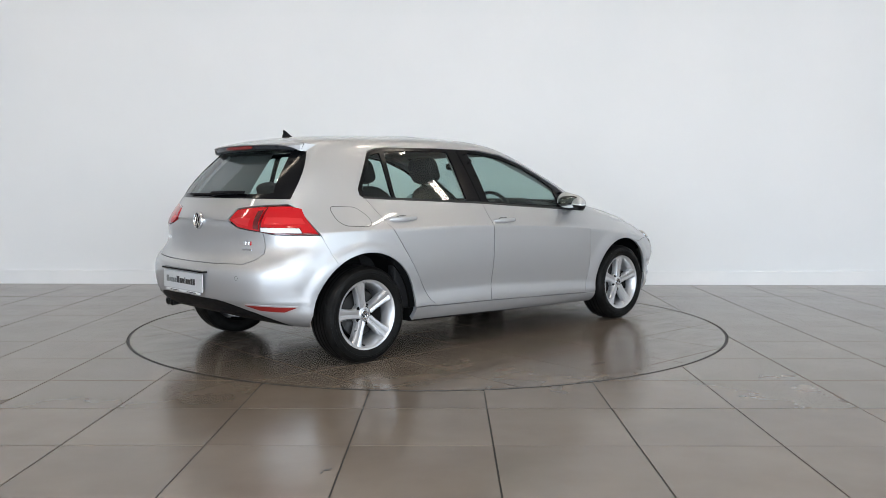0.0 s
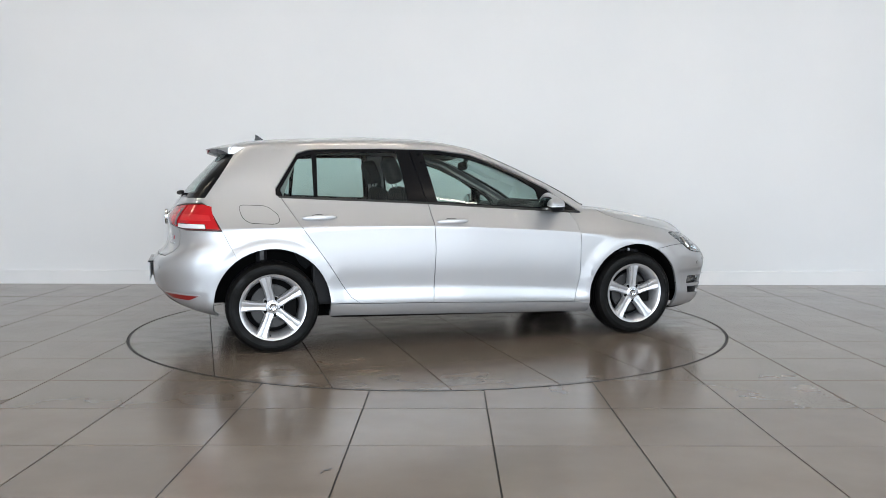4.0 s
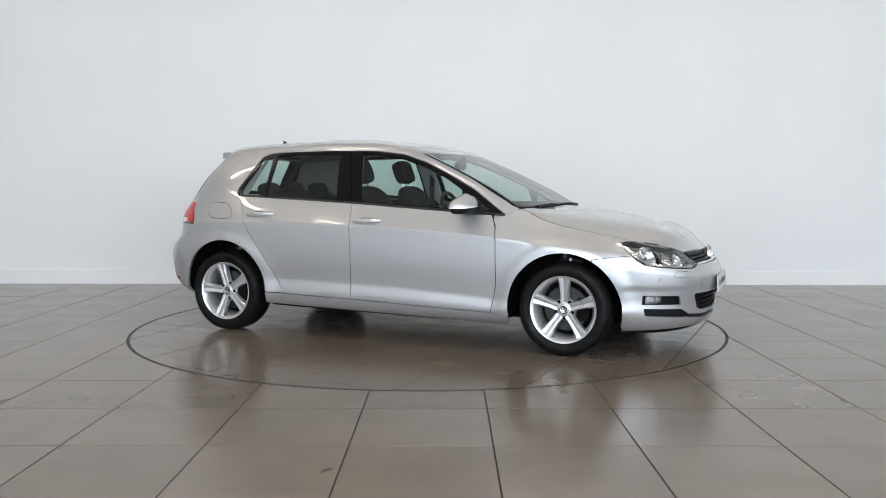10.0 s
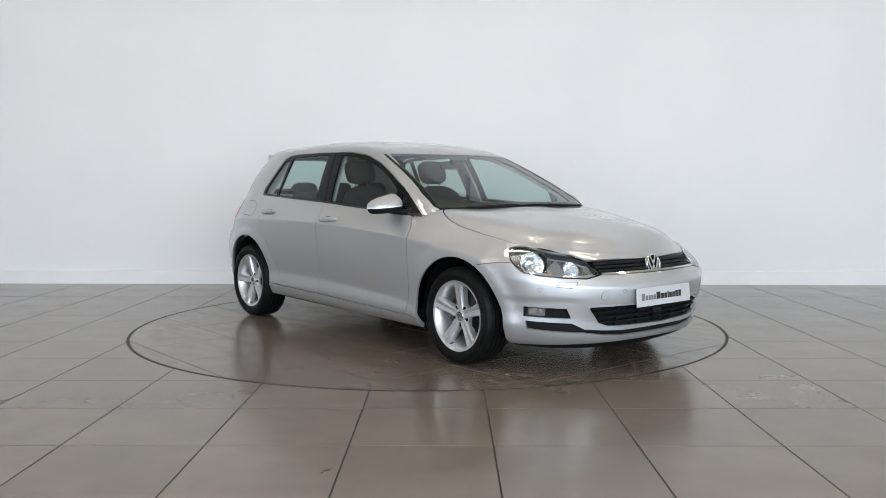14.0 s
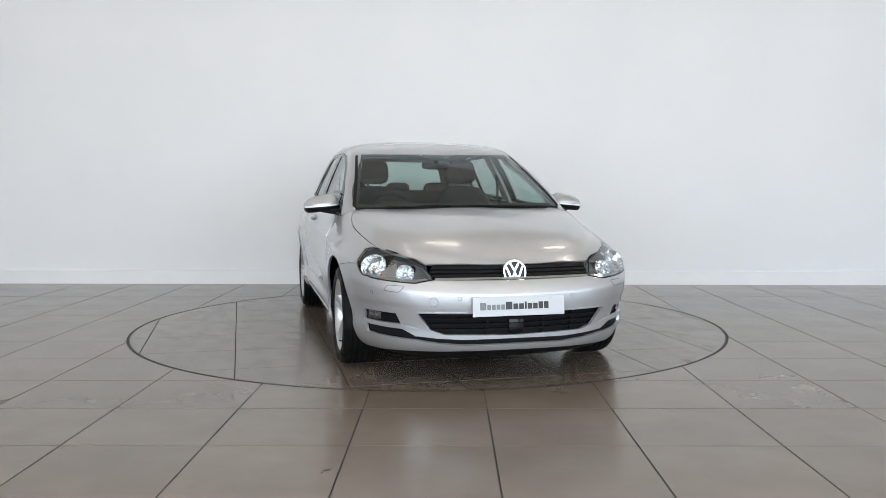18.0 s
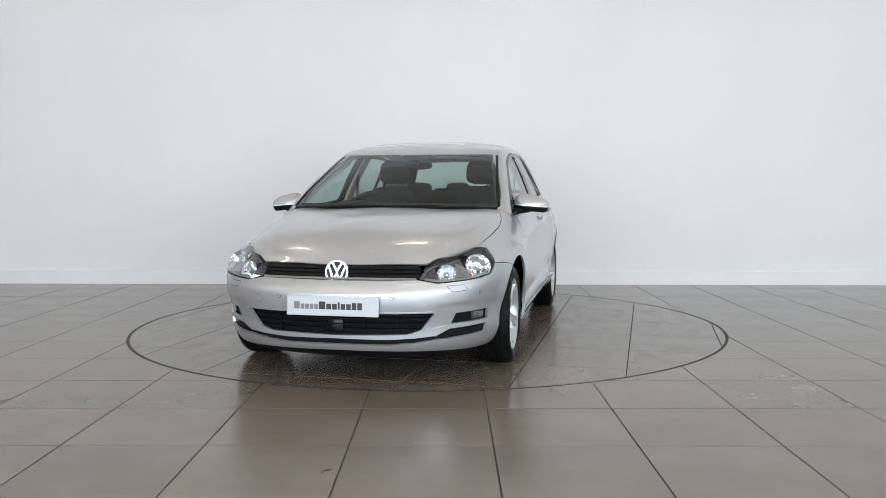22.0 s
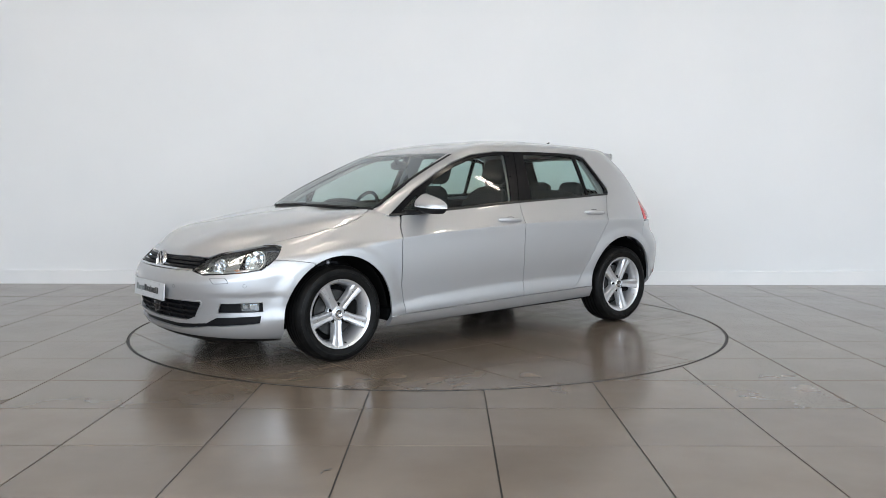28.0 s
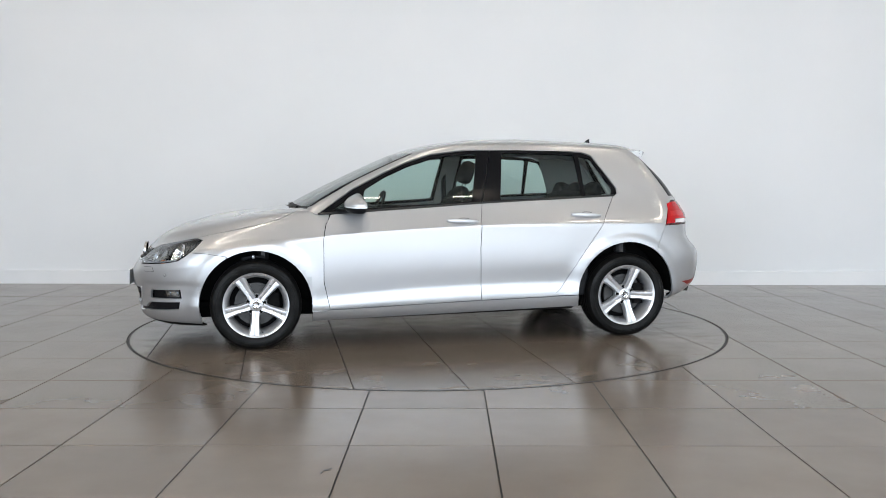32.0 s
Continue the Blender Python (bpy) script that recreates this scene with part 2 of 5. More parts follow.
SATIN = material("satin_chrome", (0.6, 0.6, 0.61), 0.22, 1.0)
STEEL = varied(material("brake_steel", (0.03, 0.029, 0.028), 0.5, 0.5), 30, 0.3, 0.55)
PALE_RED = material("pale_red_lens", (0.56, 0.022, 0.026), 0.1, 0.0, Specular_IOR_Level=0.35, Coat_Weight=0.4, Coat_Roughness=0.02)
RED_LENS = material("red_lens", (0.46, 0.006, 0.010), 0.08, 0.0, Specular_IOR_Level=0.35, Coat_Weight=0.4, Coat_Roughness=0.02, Emission_Color=(0.8, 0.01, 0.015, 1), Emission_Strength=0.0)
RED_SOLID = material("red_reflector", (0.22, 0.012, 0.010), 0.3, 0.0, Coat_Weight=0.4)
DARK_RED = material("dark_red_lens", (0.10, 0.004, 0.006), 0.08, 0.0, Coat_Weight=1.0, Coat_Roughness=0.02)
CLEAR_WHITE = material("frosted_lens", (0.75, 0.76, 0.77), 0.12, 0.0, Coat_Weight=1.0)
LAMP_CHROME = material("lamp_chrome", (0.90, 0.90, 0.91), 0.16, 1.0)
LAMP_BLACK = material("lamp_housing", (0.03, 0.03, 0.032), 0.25, 0.3)
LAMP_GREY = material("lamp_bezel", (0.28, 0.28, 0.29), 0.16, 0.9)
ORANGE = material("amber_bulb", (0.6, 0.22, 0.08), 0.25)
FABRIC = bumped(tinted(material("charcoal_fabric", (0.012, 0.012, 0.013), 0.9), 120, (0.009, 0.009, 0.0095), (0.017, 0.017, 0.018)), 500, 0.4, 0.001)
DASH = bumped(material("dashboard_plastic", (0.010, 0.010, 0.011), 0.65, Specular_IOR_Level=0.3), 300, 0.3, 0.001)
LINING = material("grey_headlining", (0.30, 0.29, 0.28), 0.9)
PLATE_WHITE = varied(material("plate_white", (0.52, 0.53, 0.54), 0.3), 40, 0.27, 0.32)
INK = material("plate_ink", (0.015, 0.015, 0.016), 0.4)
INK_GREY = material("plate_grey_ink", (0.16, 0.17, 0.17), 0.4)
SLATE = varied(material("slate_paint", (0.03, 0.034, 0.042), 0.3, 0.3), 20, 0.25, 0.35)
SEAL = material("rubber_seal", (0.01, 0.01, 0.01), 0.5)


# ---- body surfaces: rings of smooth lines from the nose round the flank to the tail ----
def blend(x, *knots):
    return float(np.interp(x, [k[0] for k in knots], [k[1] for k in knots]))


def ease(x, a, b):
    f = min(max((x - a) / (b - a), 0.0), 1.0)
    return f * f * (3 - 2 * f)


Z_AT = (-2.06, -1.78, -0.8, 1.2, 1.75, 2.15)
# each line of the lower body: half width, nose, tail, and its heights at the six places of Z_AT
LOWER = (
    (0.760, 2.030, -1.820, (0.250, 0.215, 0.170, 0.160, 0.136, 0.132)),
    (0.845, 2.130, -1.930, (0.290, 0.245, 0.212, 0.188, 0.172, 0.166)),
    (0.878, 2.165, -2.020, (0.335, 0.285, 0.285, 0.232, 0.265, 0.232)),
    (0.888, 2.165, -2.055, (0.390, 0.340, 0.330, 0.264, 0.318, 0.285)),
    (0.876, 2.178, -2.085, (0.450, 0.410, 0.420, 0.305, 0.380, 0.345)),
    (0.8965, 2.200, -2.095, (0.530, 0.520, 0.540, 0.480, 0.470, 0.430)),
    (0.903, 2.205, -2.080, (0.612, 0.630, 0.685, 0.610, 0.560, 0.500)),
    (0.903, 2.180, -1.992, (0.662, 0.725, 0.795, 0.692, 0.640, 0.553)),
    (0.899, 2.145, -1.986, (0.800, 0.806, 0.829, 0.722, 0.668, 0.598)),
    (0.886, 2.115, -2.002, (0.876, 0.830, 0.843, 0.738, 0.696, 0.628)),
    (0.846, 2.090, -1.965, (0.930, 0.925, 0.910, 0.830, 0.740, 0.660)),
    (0.806, 2.065, -1.895, (1.030, 1.024, 0.997, 0.904, 0.772, 0.684)),
)
BONNET = ((0.665, 2.012, (0.921, 0.816, 0.722)), (0.55, 1.955, (0.938, 0.845, 0.762)), (0.30, 1.74, (0.953, 0.895, 0.845)), (0.0, 1.52, (0.960, 0.925, 0.912)))
# the cabin's lines above the belt: half width, windscreen, tail, heights at the windscreen, the flank and the tail
CABIN = (
    (0.766, 0.850, -1.842, 1.075, 1.085, 1.100),
    (0.710, 0.585, -1.735, 1.205, 1.215, 1.212),
    (0.660, 0.375, -1.640, 1.300, 1.312, 1.306),
    (0.628, 0.262, -1.588, 1.348, 1.380, 1.362),
    (0.590, 0.185, -1.556, 1.375, 1.420, 1.392),
    (0.430, 0.050, -1.460, 1.408, 1.446, 1.416),
    (0.200, -0.120, -1.310, 1.436, 1.458, 1.432),
    (0.000, -0.400, -1.100, 1.450, 1.462, 1.445),
)
NOSE = ((0.0, 0.0), (0.015, 0.30), (0.075, 0.58), (0.20, 0.79), (0.40, 0.925), (0.66, 0.975))
BLUNT_SCREEN = (0.0, 0.45, 0.82, 0.965, 0.99, 1.0, 1.0, 1.0)
SCREEN = ((0.0, 0.0), (0.012, 0.36), (0.05, 0.68), (0.11, 0.90), (0.19, 0.975), (0.33, 1.0), (0.55, 1.0), (0.80, 1.0))
BLUNT = (0.990, 0.970, 0.905, 0.655, 0.33, 0.0)
TAIL = ((0.42, 0.965), (0.22, 0.895), (0.09, 0.74), (0.03, 0.50), (0.006, 0.25), (0.0, 0.0))


ARCHED = (0, 0, 0.012, 0.026, 0.030, 0.024, 0.022, 0.022, 0.022, 0.022, 0.012, 0)


def height(k, x):
    """Height of a lower line at x; the lines of the doors arch a little between the wheels."""
    return blend(x, *zip(Z_AT, LOWER[k][3])) + ARCHED[k] * max(0.0, 1 - ((x - 0.2) / 1.0) ** 2)


def flank_taper(k, x):
    """How much a lower line draws in towards the ends."""
    f = 1 - 0.014 * ease(x, 0.8, 1.5) - 0.010 * ease(-x, 0.9, 1.5)
    f *= 1 - (0, 0, 0, 0, 0, 0, 0, 0, 0.0, 0.015, 0.03, 0.045)[k] * ease(-x, 0.2, 1.3)
    return f * (1 - (0, 0, 0, 0, 0, 0, 0, 0, 0.0, 0.02, 0.05, 0.12)[k] * ease(x, 0.75, 1.35))


def front_net():
    """Control net of the nose: flank lines, then bonnet lines."""
    net = []
    for k, (w, xf, xr, zs) in enumerate(LOWER):
        row = []
        for n, (b, f) in enumerate(NOSE):
            row.append((xf - b, -w * f * (1 - (0, 0, 0, 0, 0, 0, 0, 0, 0.0, 0.02, 0.05, 0.12)[k]), height(k, xf - b + (2.15 - xf) * max(0, 1 - b / 0.4))))
        for x in (1.2, 0.9, 0.4, -0.2, -0.8):
            row.append((x, -w * flank_taper(k, x), height(k, x)))
        net.append(row)
    for w, xf, (z0, z1, z2) in BONNET:
        row = []
        for n, (b, f) in enumerate(NOSE):
            row.append((xf - b * (xf - 0.9) / 1.3, -w * f, blend(n, (0, z2), (4, z1), (6, z0))))
        for x in (1.05, 0.9, 0.4, -0.2, -0.8):
            row.append((x, -w * (1.02 if w < 0.6 else blend(x, (0.9, 1.14), (1.05, 1.07))), z0 + (0.005 if w < 0.6 else blend(x, (0.9, 0.038), (1.05, 0.022)))))
        net.append(row)
    return np.array(net)


def cabin_net():
    """Control net from the sill over the belt to the middle of the roof, windscreen and tail included."""
    net = []
    for k, (w, xf, xr, zs) in enumerate(LOWER):
        s = (1.40, 1.40, 1.40, 1.40, 1.40, 1.40, 1.40, 1.38, 1.35, 1.30, 1.21, 1.09)[k]
        row = []
        xs = [s - b for b, _ in SCREEN]
        x10 = xr + 1.0
        xs += [xs[-1] + (x10 - xs[-1]) * q for q in (1 / 3, 2 / 3)] + [x10, xr + 0.7] + [xr + b for b, _ in TAIL]
        blunt = 0.35 if k == 11 else 0.12 if k == 10 else 0.0
        fs = [f for _, f in SCREEN] + [1.0] * 4 + [blunt * b + (1 - blunt) * t for b, (_, t) in zip(BLUNT, TAIL)]
        for n, (x, f) in enumerate(zip(xs, fs)):
            xz = x if x > -1.3 else -2.06 + (x - xr) * (0.76 / (-1.3 - xr))
            z = height(k, xz)
            if k == 11:
                z = (0.957, 0.957, 0.957, 0.952, 0.93, 0.914, 0.926, 0.942)[n] if n < 8 else blend(x, (-1.9, 1.03), (-1.25, 1.018), (-0.8, 0.999), (0.0, 0.957), (0.3, 0.94))
            wide = w * (1 - (0, 0, 0, 0, 0, 0, 0, 0, 0, 0.015, 0.03, 0.045)[k] * ease(-x, 0.2, 1.3)) * (1 - 0.010 * ease(-x, 0.9, 1.5))
            row.append((x, -wide * f, z))
        net.append(row)
    for w, xf, xr, zf, zm, zr in CABIN:
        f = min(1.0, (xf - xr) / 1.9)
        xs = [xf - b * f for b, _ in SCREEN]
        x10 = xr + 1.0 * f
        xs += [xs[-1] + (x10 - xs[-1]) * q for q in (1 / 3, 2 / 3)] + [x10, xr + 0.7 * f] + [xr + b * f for b, _ in TAIL]
        fs = list(BLUNT_SCREEN) + [1.0] * 4 + (list(BLUNT) if w < 0.75 else [0.65 * b + 0.35 * t for b, (_, t) in zip(BLUNT, TAIL)])
        row = []
        for n, (x, f) in enumerate(zip(xs, fs)):
            z = blend(n, (3, zf), (4, zf + (zm - zf) * 0.35), (5, zf + (zm - zf) * 0.72), (6.5, zm - 0.003), (8, zm), (10, zm - 0.002), (14, zr))
            row.append((x, -w * f * (1 - 0.045 * ease(-x, 0.2, 1.3)) * (1 - 0.02 * ease(x, 0.0, 0.9)), z))
        net.append(row)
    return np.array(net)


def smooth_rows(net, steps, mirror_first=False, mirror_last=False):
    """A uniform cubic B-spline along the second axis of a control net."""
    flip = np.array((1, -1, 1))
    first = net[:, 1:2] * flip if mirror_first else 2 * net[:, :1] - net[:, 1:2]
    last = net[:, -2:-1] * flip if mirror_last else 2 * net[:, -1:] - net[:, -2:-1]
    p = np.concatenate([first, net, last], 1)
    out = []
    for i in range(net.shape[1] - 1):
        for n in range(steps + (i == net.shape[1] - 2)):
            u = n / steps
            c = ((1 - u) ** 3 / 6, (3 * u**3 - 6 * u**2 + 4) / 6, (-3 * u**3 + 3 * u**2 + 3 * u + 1) / 6, u**3 / 6)
            out.append(sum(c[q] * p[:, i + q] for q in range(4)))
    return np.stack(out, 1)


WHEEL_X, HUB_Z, ARCH_R = 1.3185, 0.303, 0.372


class Surface:
    """A dense sheet over a control net, its outward normals, and the run round the plan of one of its lines."""

    def __init__(self, net, steps_along, steps_up, line, last_mirrored):
        a = smooth_rows(net, steps_along, True, last_mirrored)
        g = smooth_rows(a.transpose(1, 0, 2), steps_up, False, True).transpose(1, 0, 2)
        self.g = self.flared(g)
        self.orient(line, steps_up)

    def orient(self, line, steps_up):
        du, dv = np.gradient(self.g, axis=1), np.gradient(self.g, axis=0)
        n = np.cross(dv, du)
        n /= np.linalg.norm(n, axis=2, keepdims=True) + 1e-12
        mid = np.array((0.0, 0.0, 0.6))
        if ((self.g - mid) * n).sum() < 0:
            n = -n
        self.n = n
        ref = self.g[line * steps_up]
        self.run = np.r_[0, np.cumsum(np.linalg.norm(np.diff(ref[:, :2], axis=0), axis=1))]
        self.ref = ref

    def faired(self, row, x_end):
        """Evens out the lines above a row by one smooth surface through them."""
        g = self.g

        def terms(p):
            x, y = (p[..., 0] - 1.5) / 0.5, (p[..., 1] / 0.7) ** 2
            return np.stack([x**i * y**j for i in range(6) for j in range(4)], -1)

        top = g[row + 2:][g[row + 2:, :, 0] > x_end]
        fit = np.linalg.lstsq(terms(top), top[:, 2], rcond=None)[0]
        for j in range(row, g.shape[0]):
            w = ease(j, row, row + 8) * np.array([ease(x, x_end - 0.08, x_end) for x in g[j, :, 0]])
            g[j, :, 2] += w * (terms(g[j]) @ fit - g[j, :, 2])
        self.orient(8, 6)
        return self

    def flared(self, g):
        """Wheel arches stand proud of the flank."""
        for x in (-WHEEL_X, WHEEL_X):
            r = np.hypot(g[..., 0] - x, g[..., 2] - HUB_Z)
            f = np.clip((0.462 - r) / 0.05, 0, 1)
            f = f * f * (3 - 2 * f) * np.clip((g[..., 2] - 0.15) / 0.15, 0, 1) * (np.abs(g[..., 1]) > 0.6)
            g[..., 1] -= 0.013 * f
        return self.creased(g)

    def creased(self, g):
        """A fine step below the shoulder line, one across the tailgate between its lamps, one over the fog lamps."""
        x, y, z = g[..., 0], g[..., 1], g[..., 2]
        f = np.clip((x + 1.72) / 0.25, 0, 1) * np.clip((1.50 - x) / 0.5, 0, 1) * (np.abs(y) > 0.6)
        s = z - z[51]
        g[..., 1] -= f * 0.012 * np.where(s > 0, np.exp(-np.abs(s) / 0.15), np.exp(-np.abs(s) / 0.02))
        f = np.clip((x + 0.98) / 0.15, 0, 1) * np.clip((0.95 - x) / 0.15, 0, 1) * (np.abs(y) > 0.6)
        s = z - z[23]
        g[..., 1] += f * 0.007 * np.where(s > 0, np.exp(-np.abs(s) / 0.09), np.exp(-np.abs(s) / 0.045))
        side = np.clip((np.abs(y) - 0.45) / 0.35, 0, 1)
        f = np.clip((-1.66 - x) / 0.12, 0, 1)
        s = z - (0.615 + 0.36 * (x + 2.0))
        d = f * 0.012 * np.where(s > 0, np.exp(-np.abs(s) / 0.045), np.exp(-np.abs(s) / 0.06)) * np.clip((0.76 - z) / 0.06, 0, 1)
        s = z - 0.412
        d = d + f * 0.008 * np.where(s > 0, np.exp(-np.abs(s) / 0.06), np.exp(-np.abs(s) / 0.025))
        g[..., 0] -= d * (1 - 0.6 * side)
        g[..., 1] -= d * 0.8 * side
        s = 0.886 - z
        f = (x < -1.85) * np.clip((0.46 - np.abs(y)) / 0.10, 0, 1) * (z > 0.66)
        g[..., 0] += f * 0.010 * np.clip(s / 0.006, 0, 1) * np.exp(-np.clip(s, 0, 1) / 0.10)
        f = np.clip((x - 1.62) / 0.15, 0, 1)
        s = z - z[37]
        d = f * 0.0055 * np.where(s > 0, np.exp(-np.abs(s) / 0.05), np.exp(-np.abs(s) / 0.03)) * (z < 0.62)
        ahead = np.clip((x - 1.75) / 0.32, 0, 1)
        g[..., 0] += d * ahead
        g[..., 1] -= d * (1 - ahead) * (np.abs(y) > 0.3)
        if g[:, 0, 0].max() > 2.0:
            s = np.abs(y) - (0.565 - 0.095 * (x - 1.2))
            f = np.clip((x - 1.0) / 0.2, 0, 1) * np.clip((2.02 - x) / 0.15, 0, 1)
            f[:61] = 0
            g[..., 2] += f * 0.006 * np.where(s > 0, np.exp(-np.abs(s) / 0.06), np.exp(-np.abs(s) / 0.13))
        s = 0.455 - z
        f = np.clip((x - 1.66) / 0.06, 0, 1) * np.clip((np.abs(y) - 0.56) / 0.10, 0, 1)
        d = f * 0.008 * np.clip(s / 0.012, 0, 1) * np.exp(-np.clip(s, 0, 1) / 0.035)
        g[..., 0] -= d * 0.6
        g[..., 1] += d * 0.8
        return g

    def at_x(self, x):
        """The run at which the reference line passes x on the flank."""
        order = np.argsort(self.ref[:, 0])
        return float(np.interp(x, self.ref[order, 0], self.run[order]))

    def at_y(self, y, rear=False):
        half = len(self.run) // 2
        ys, rs = (self.ref[half:, 1], self.run[half:]) if rear else (self.ref[:half, 1], self.run[:half])
        order = np.argsort(ys)
        return float(np.interp(y, ys[order], rs[order]))

    def flat(self, how):
        if how == "xz":
            return self.g[..., [0, 2]]
        if how == "yz":
            return self.g[..., [1, 2]]
        if how == "xy":
            return self.g[..., [0, 1]]
        order = np.argsort(self.ref[:, 0])
        own = np.interp(self.g[..., 0], self.ref[order, 0], self.run[order])
        f = np.clip((1.88 - np.abs(self.ref[:, 0])) / 0.26, 0, 1)
        f = f * f * (3 - 2 * f)
        return np.stack([own * f + self.run * (1 - f), self.g[..., 2]], -1)

    def on(self, how, p, along=(0, None), up=(0, None)):
        """The place on the surface whose flat image is p."""
        flat = self.flat(how)[up[0]:up[1], along[0]:along[1]]
        d = ((flat - np.array(p)) ** 2).sum(-1)
        j, i = np.unravel_index(d.argmin(), d.shape)
        return self.g[j + up[0], i + along[0]]


NOSE_SKIN = Surface(front_net(), 9, 6, 8, False).faired(64, 1.0)
CABIN_SKIN = Surface(cabin_net(), 9, 6, 8, True)


# ---- panels cut from those surfaces ----
def dense(poly, step=0.02):
    out = []
    for a, b in zip(poly, list(poly[1:]) + [poly[0]]):
        n = max(1, int(math.hypot(b[0] - a[0], b[1] - a[1]) / step))
        out += [(a[0] + (b[0] - a[0]) * k / n, a[1] + (b[1] - a[1]) * k / n) for k in range(n)]
    return out


def rounded(poly, r=0.02, n=5):
    """The outline with its corners rounded; r: one radius, or one for each corner."""
    out, m = [], len(poly)
    for k in range(m):
        p, q, s = (Vector(poly[k - 1]), Vector(poly[k]), Vector(poly[(k + 1) % m]))
        rk = r[k] if isinstance(r, (list, tuple)) else r
        d = min(rk, (p - q).length * 0.45, (s - q).length * 0.45)
        if d < 1e-4:
            out.append(tuple(q))
            continue
        a, b = q + (p - q).normalized() * d, q + (s - q).normalized() * d
        for i in range(n + 1):
            u = i / n
            out.append(tuple(a * (1 - u) ** 2 + q * 2 * u * (1 - u) + b * u * u))
    return out


def grown(poly, d):
    """A convex outline moved outwards by d."""
    n = len(poly)
    area = sum(poly[k][0] * poly[(k + 1) % n][1] - poly[(k + 1) % n][0] * poly[k][1] for k in range(n))
    s = 1 if area > 0 else -1
    out = []
    for k in range(n):
        p, q, r = Vector(poly[k - 1]), Vector(poly[k]), Vector(poly[(k + 1) % n])
        e, f = (q - p).normalized(), (r - q).normalized()
        m = Vector(((e.y + f.y) * s, -(e.x + f.x) * s))
        m = m.normalized() if m.length > 1e-6 else Vector((e.y * s, -e.x * s))
        out.append(tuple(q + m * d))
    return out


def disc(cx, cz, r, n=40, a0=0.0):
    return [(cx + r * math.cos(a0 + 2 * math.pi * k / n), cz + r * math.sin(a0 + 2 * math.pi * k / n)) for k in range(n)]


def half_plane(poly, a, b, keep):
    """Clips an outline by the line from a to b; keep: 1 for its left, -1 for its right."""
    out = []
    ex, ey = b[0] - a[0], b[1] - a[1]
    side = [keep * (ex * (p[1] - a[1]) - ey * (p[0] - a[0])) for p in poly]
    for k in range(len(poly)):
        p, q, s, t = poly[k - 1], poly[k], side[k - 1], side[k]
        if (s > 0) != (t > 0):
            u = s / (s - t)
            out.append((p[0] + (q[0] - p[0]) * u, p[1] + (q[1] - p[1]) * u))
        if t > 0:
            out.append(q)
    return out


def inside(poly, pts):
    x, y = pts[..., 0], pts[..., 1]
    hit = np.zeros(x.shape, bool)
    for (x0, y0), (x1, y1) in zip(poly, poly[1:] + poly[:1]):
        if y0 != y1:
            hit ^= ((y0 > y) != (y1 > y)) & (x < (x1 - x0) * (y - y0) / (y1 - y0) + x0)
    return hit


def turned_left(poly):
    a = sum(p[0] * q[1] - q[0] * p[1] for p, q in zip(poly, poly[1:] + poly[:1]))
    return poly if a > 0 else poly[::-1]


def minus(cell, hole):
    """What is left of a convex cell outside a convex hole, in convex pieces."""
    left, rest = [], cell
    for a, b in zip(hole, hole[1:] + hole[:1]):
        piece = half_plane(rest, a, b, -1)
        if len(piece) > 2:
            left.append(piece)
        rest = half_plane(rest, a, b, 1)
        if len(rest) < 3:
            break
    return left


def bilinear(quad, p):
    """The place of p within a flat quad, as two fractions."""
    u = v = 0.5
    for _ in range(6):
        a = (1 - u) * (1 - v) * quad[0] + u * (1 - v) * quad[1] + u * v * quad[2] + (1 - u) * v * quad[3] - p
        du = (1 - v) * (quad[1] - quad[0]) + v * (quad[2] - quad[3])
        dv = (1 - u) * (quad[3] - quad[0]) + u * (quad[2] - quad[1])
        det = du[0] * dv[1] - du[1] * dv[0]
        if abs(det) < 1e-14:
            break
        u, v = u - (a[0] * dv[1] - a[1] * dv[0]) / det, v - (du[0] * a[1] - du[1] * a[0]) / det
    return min(max(u, -0.2), 1.2), min(max(v, -0.2), 1.2)


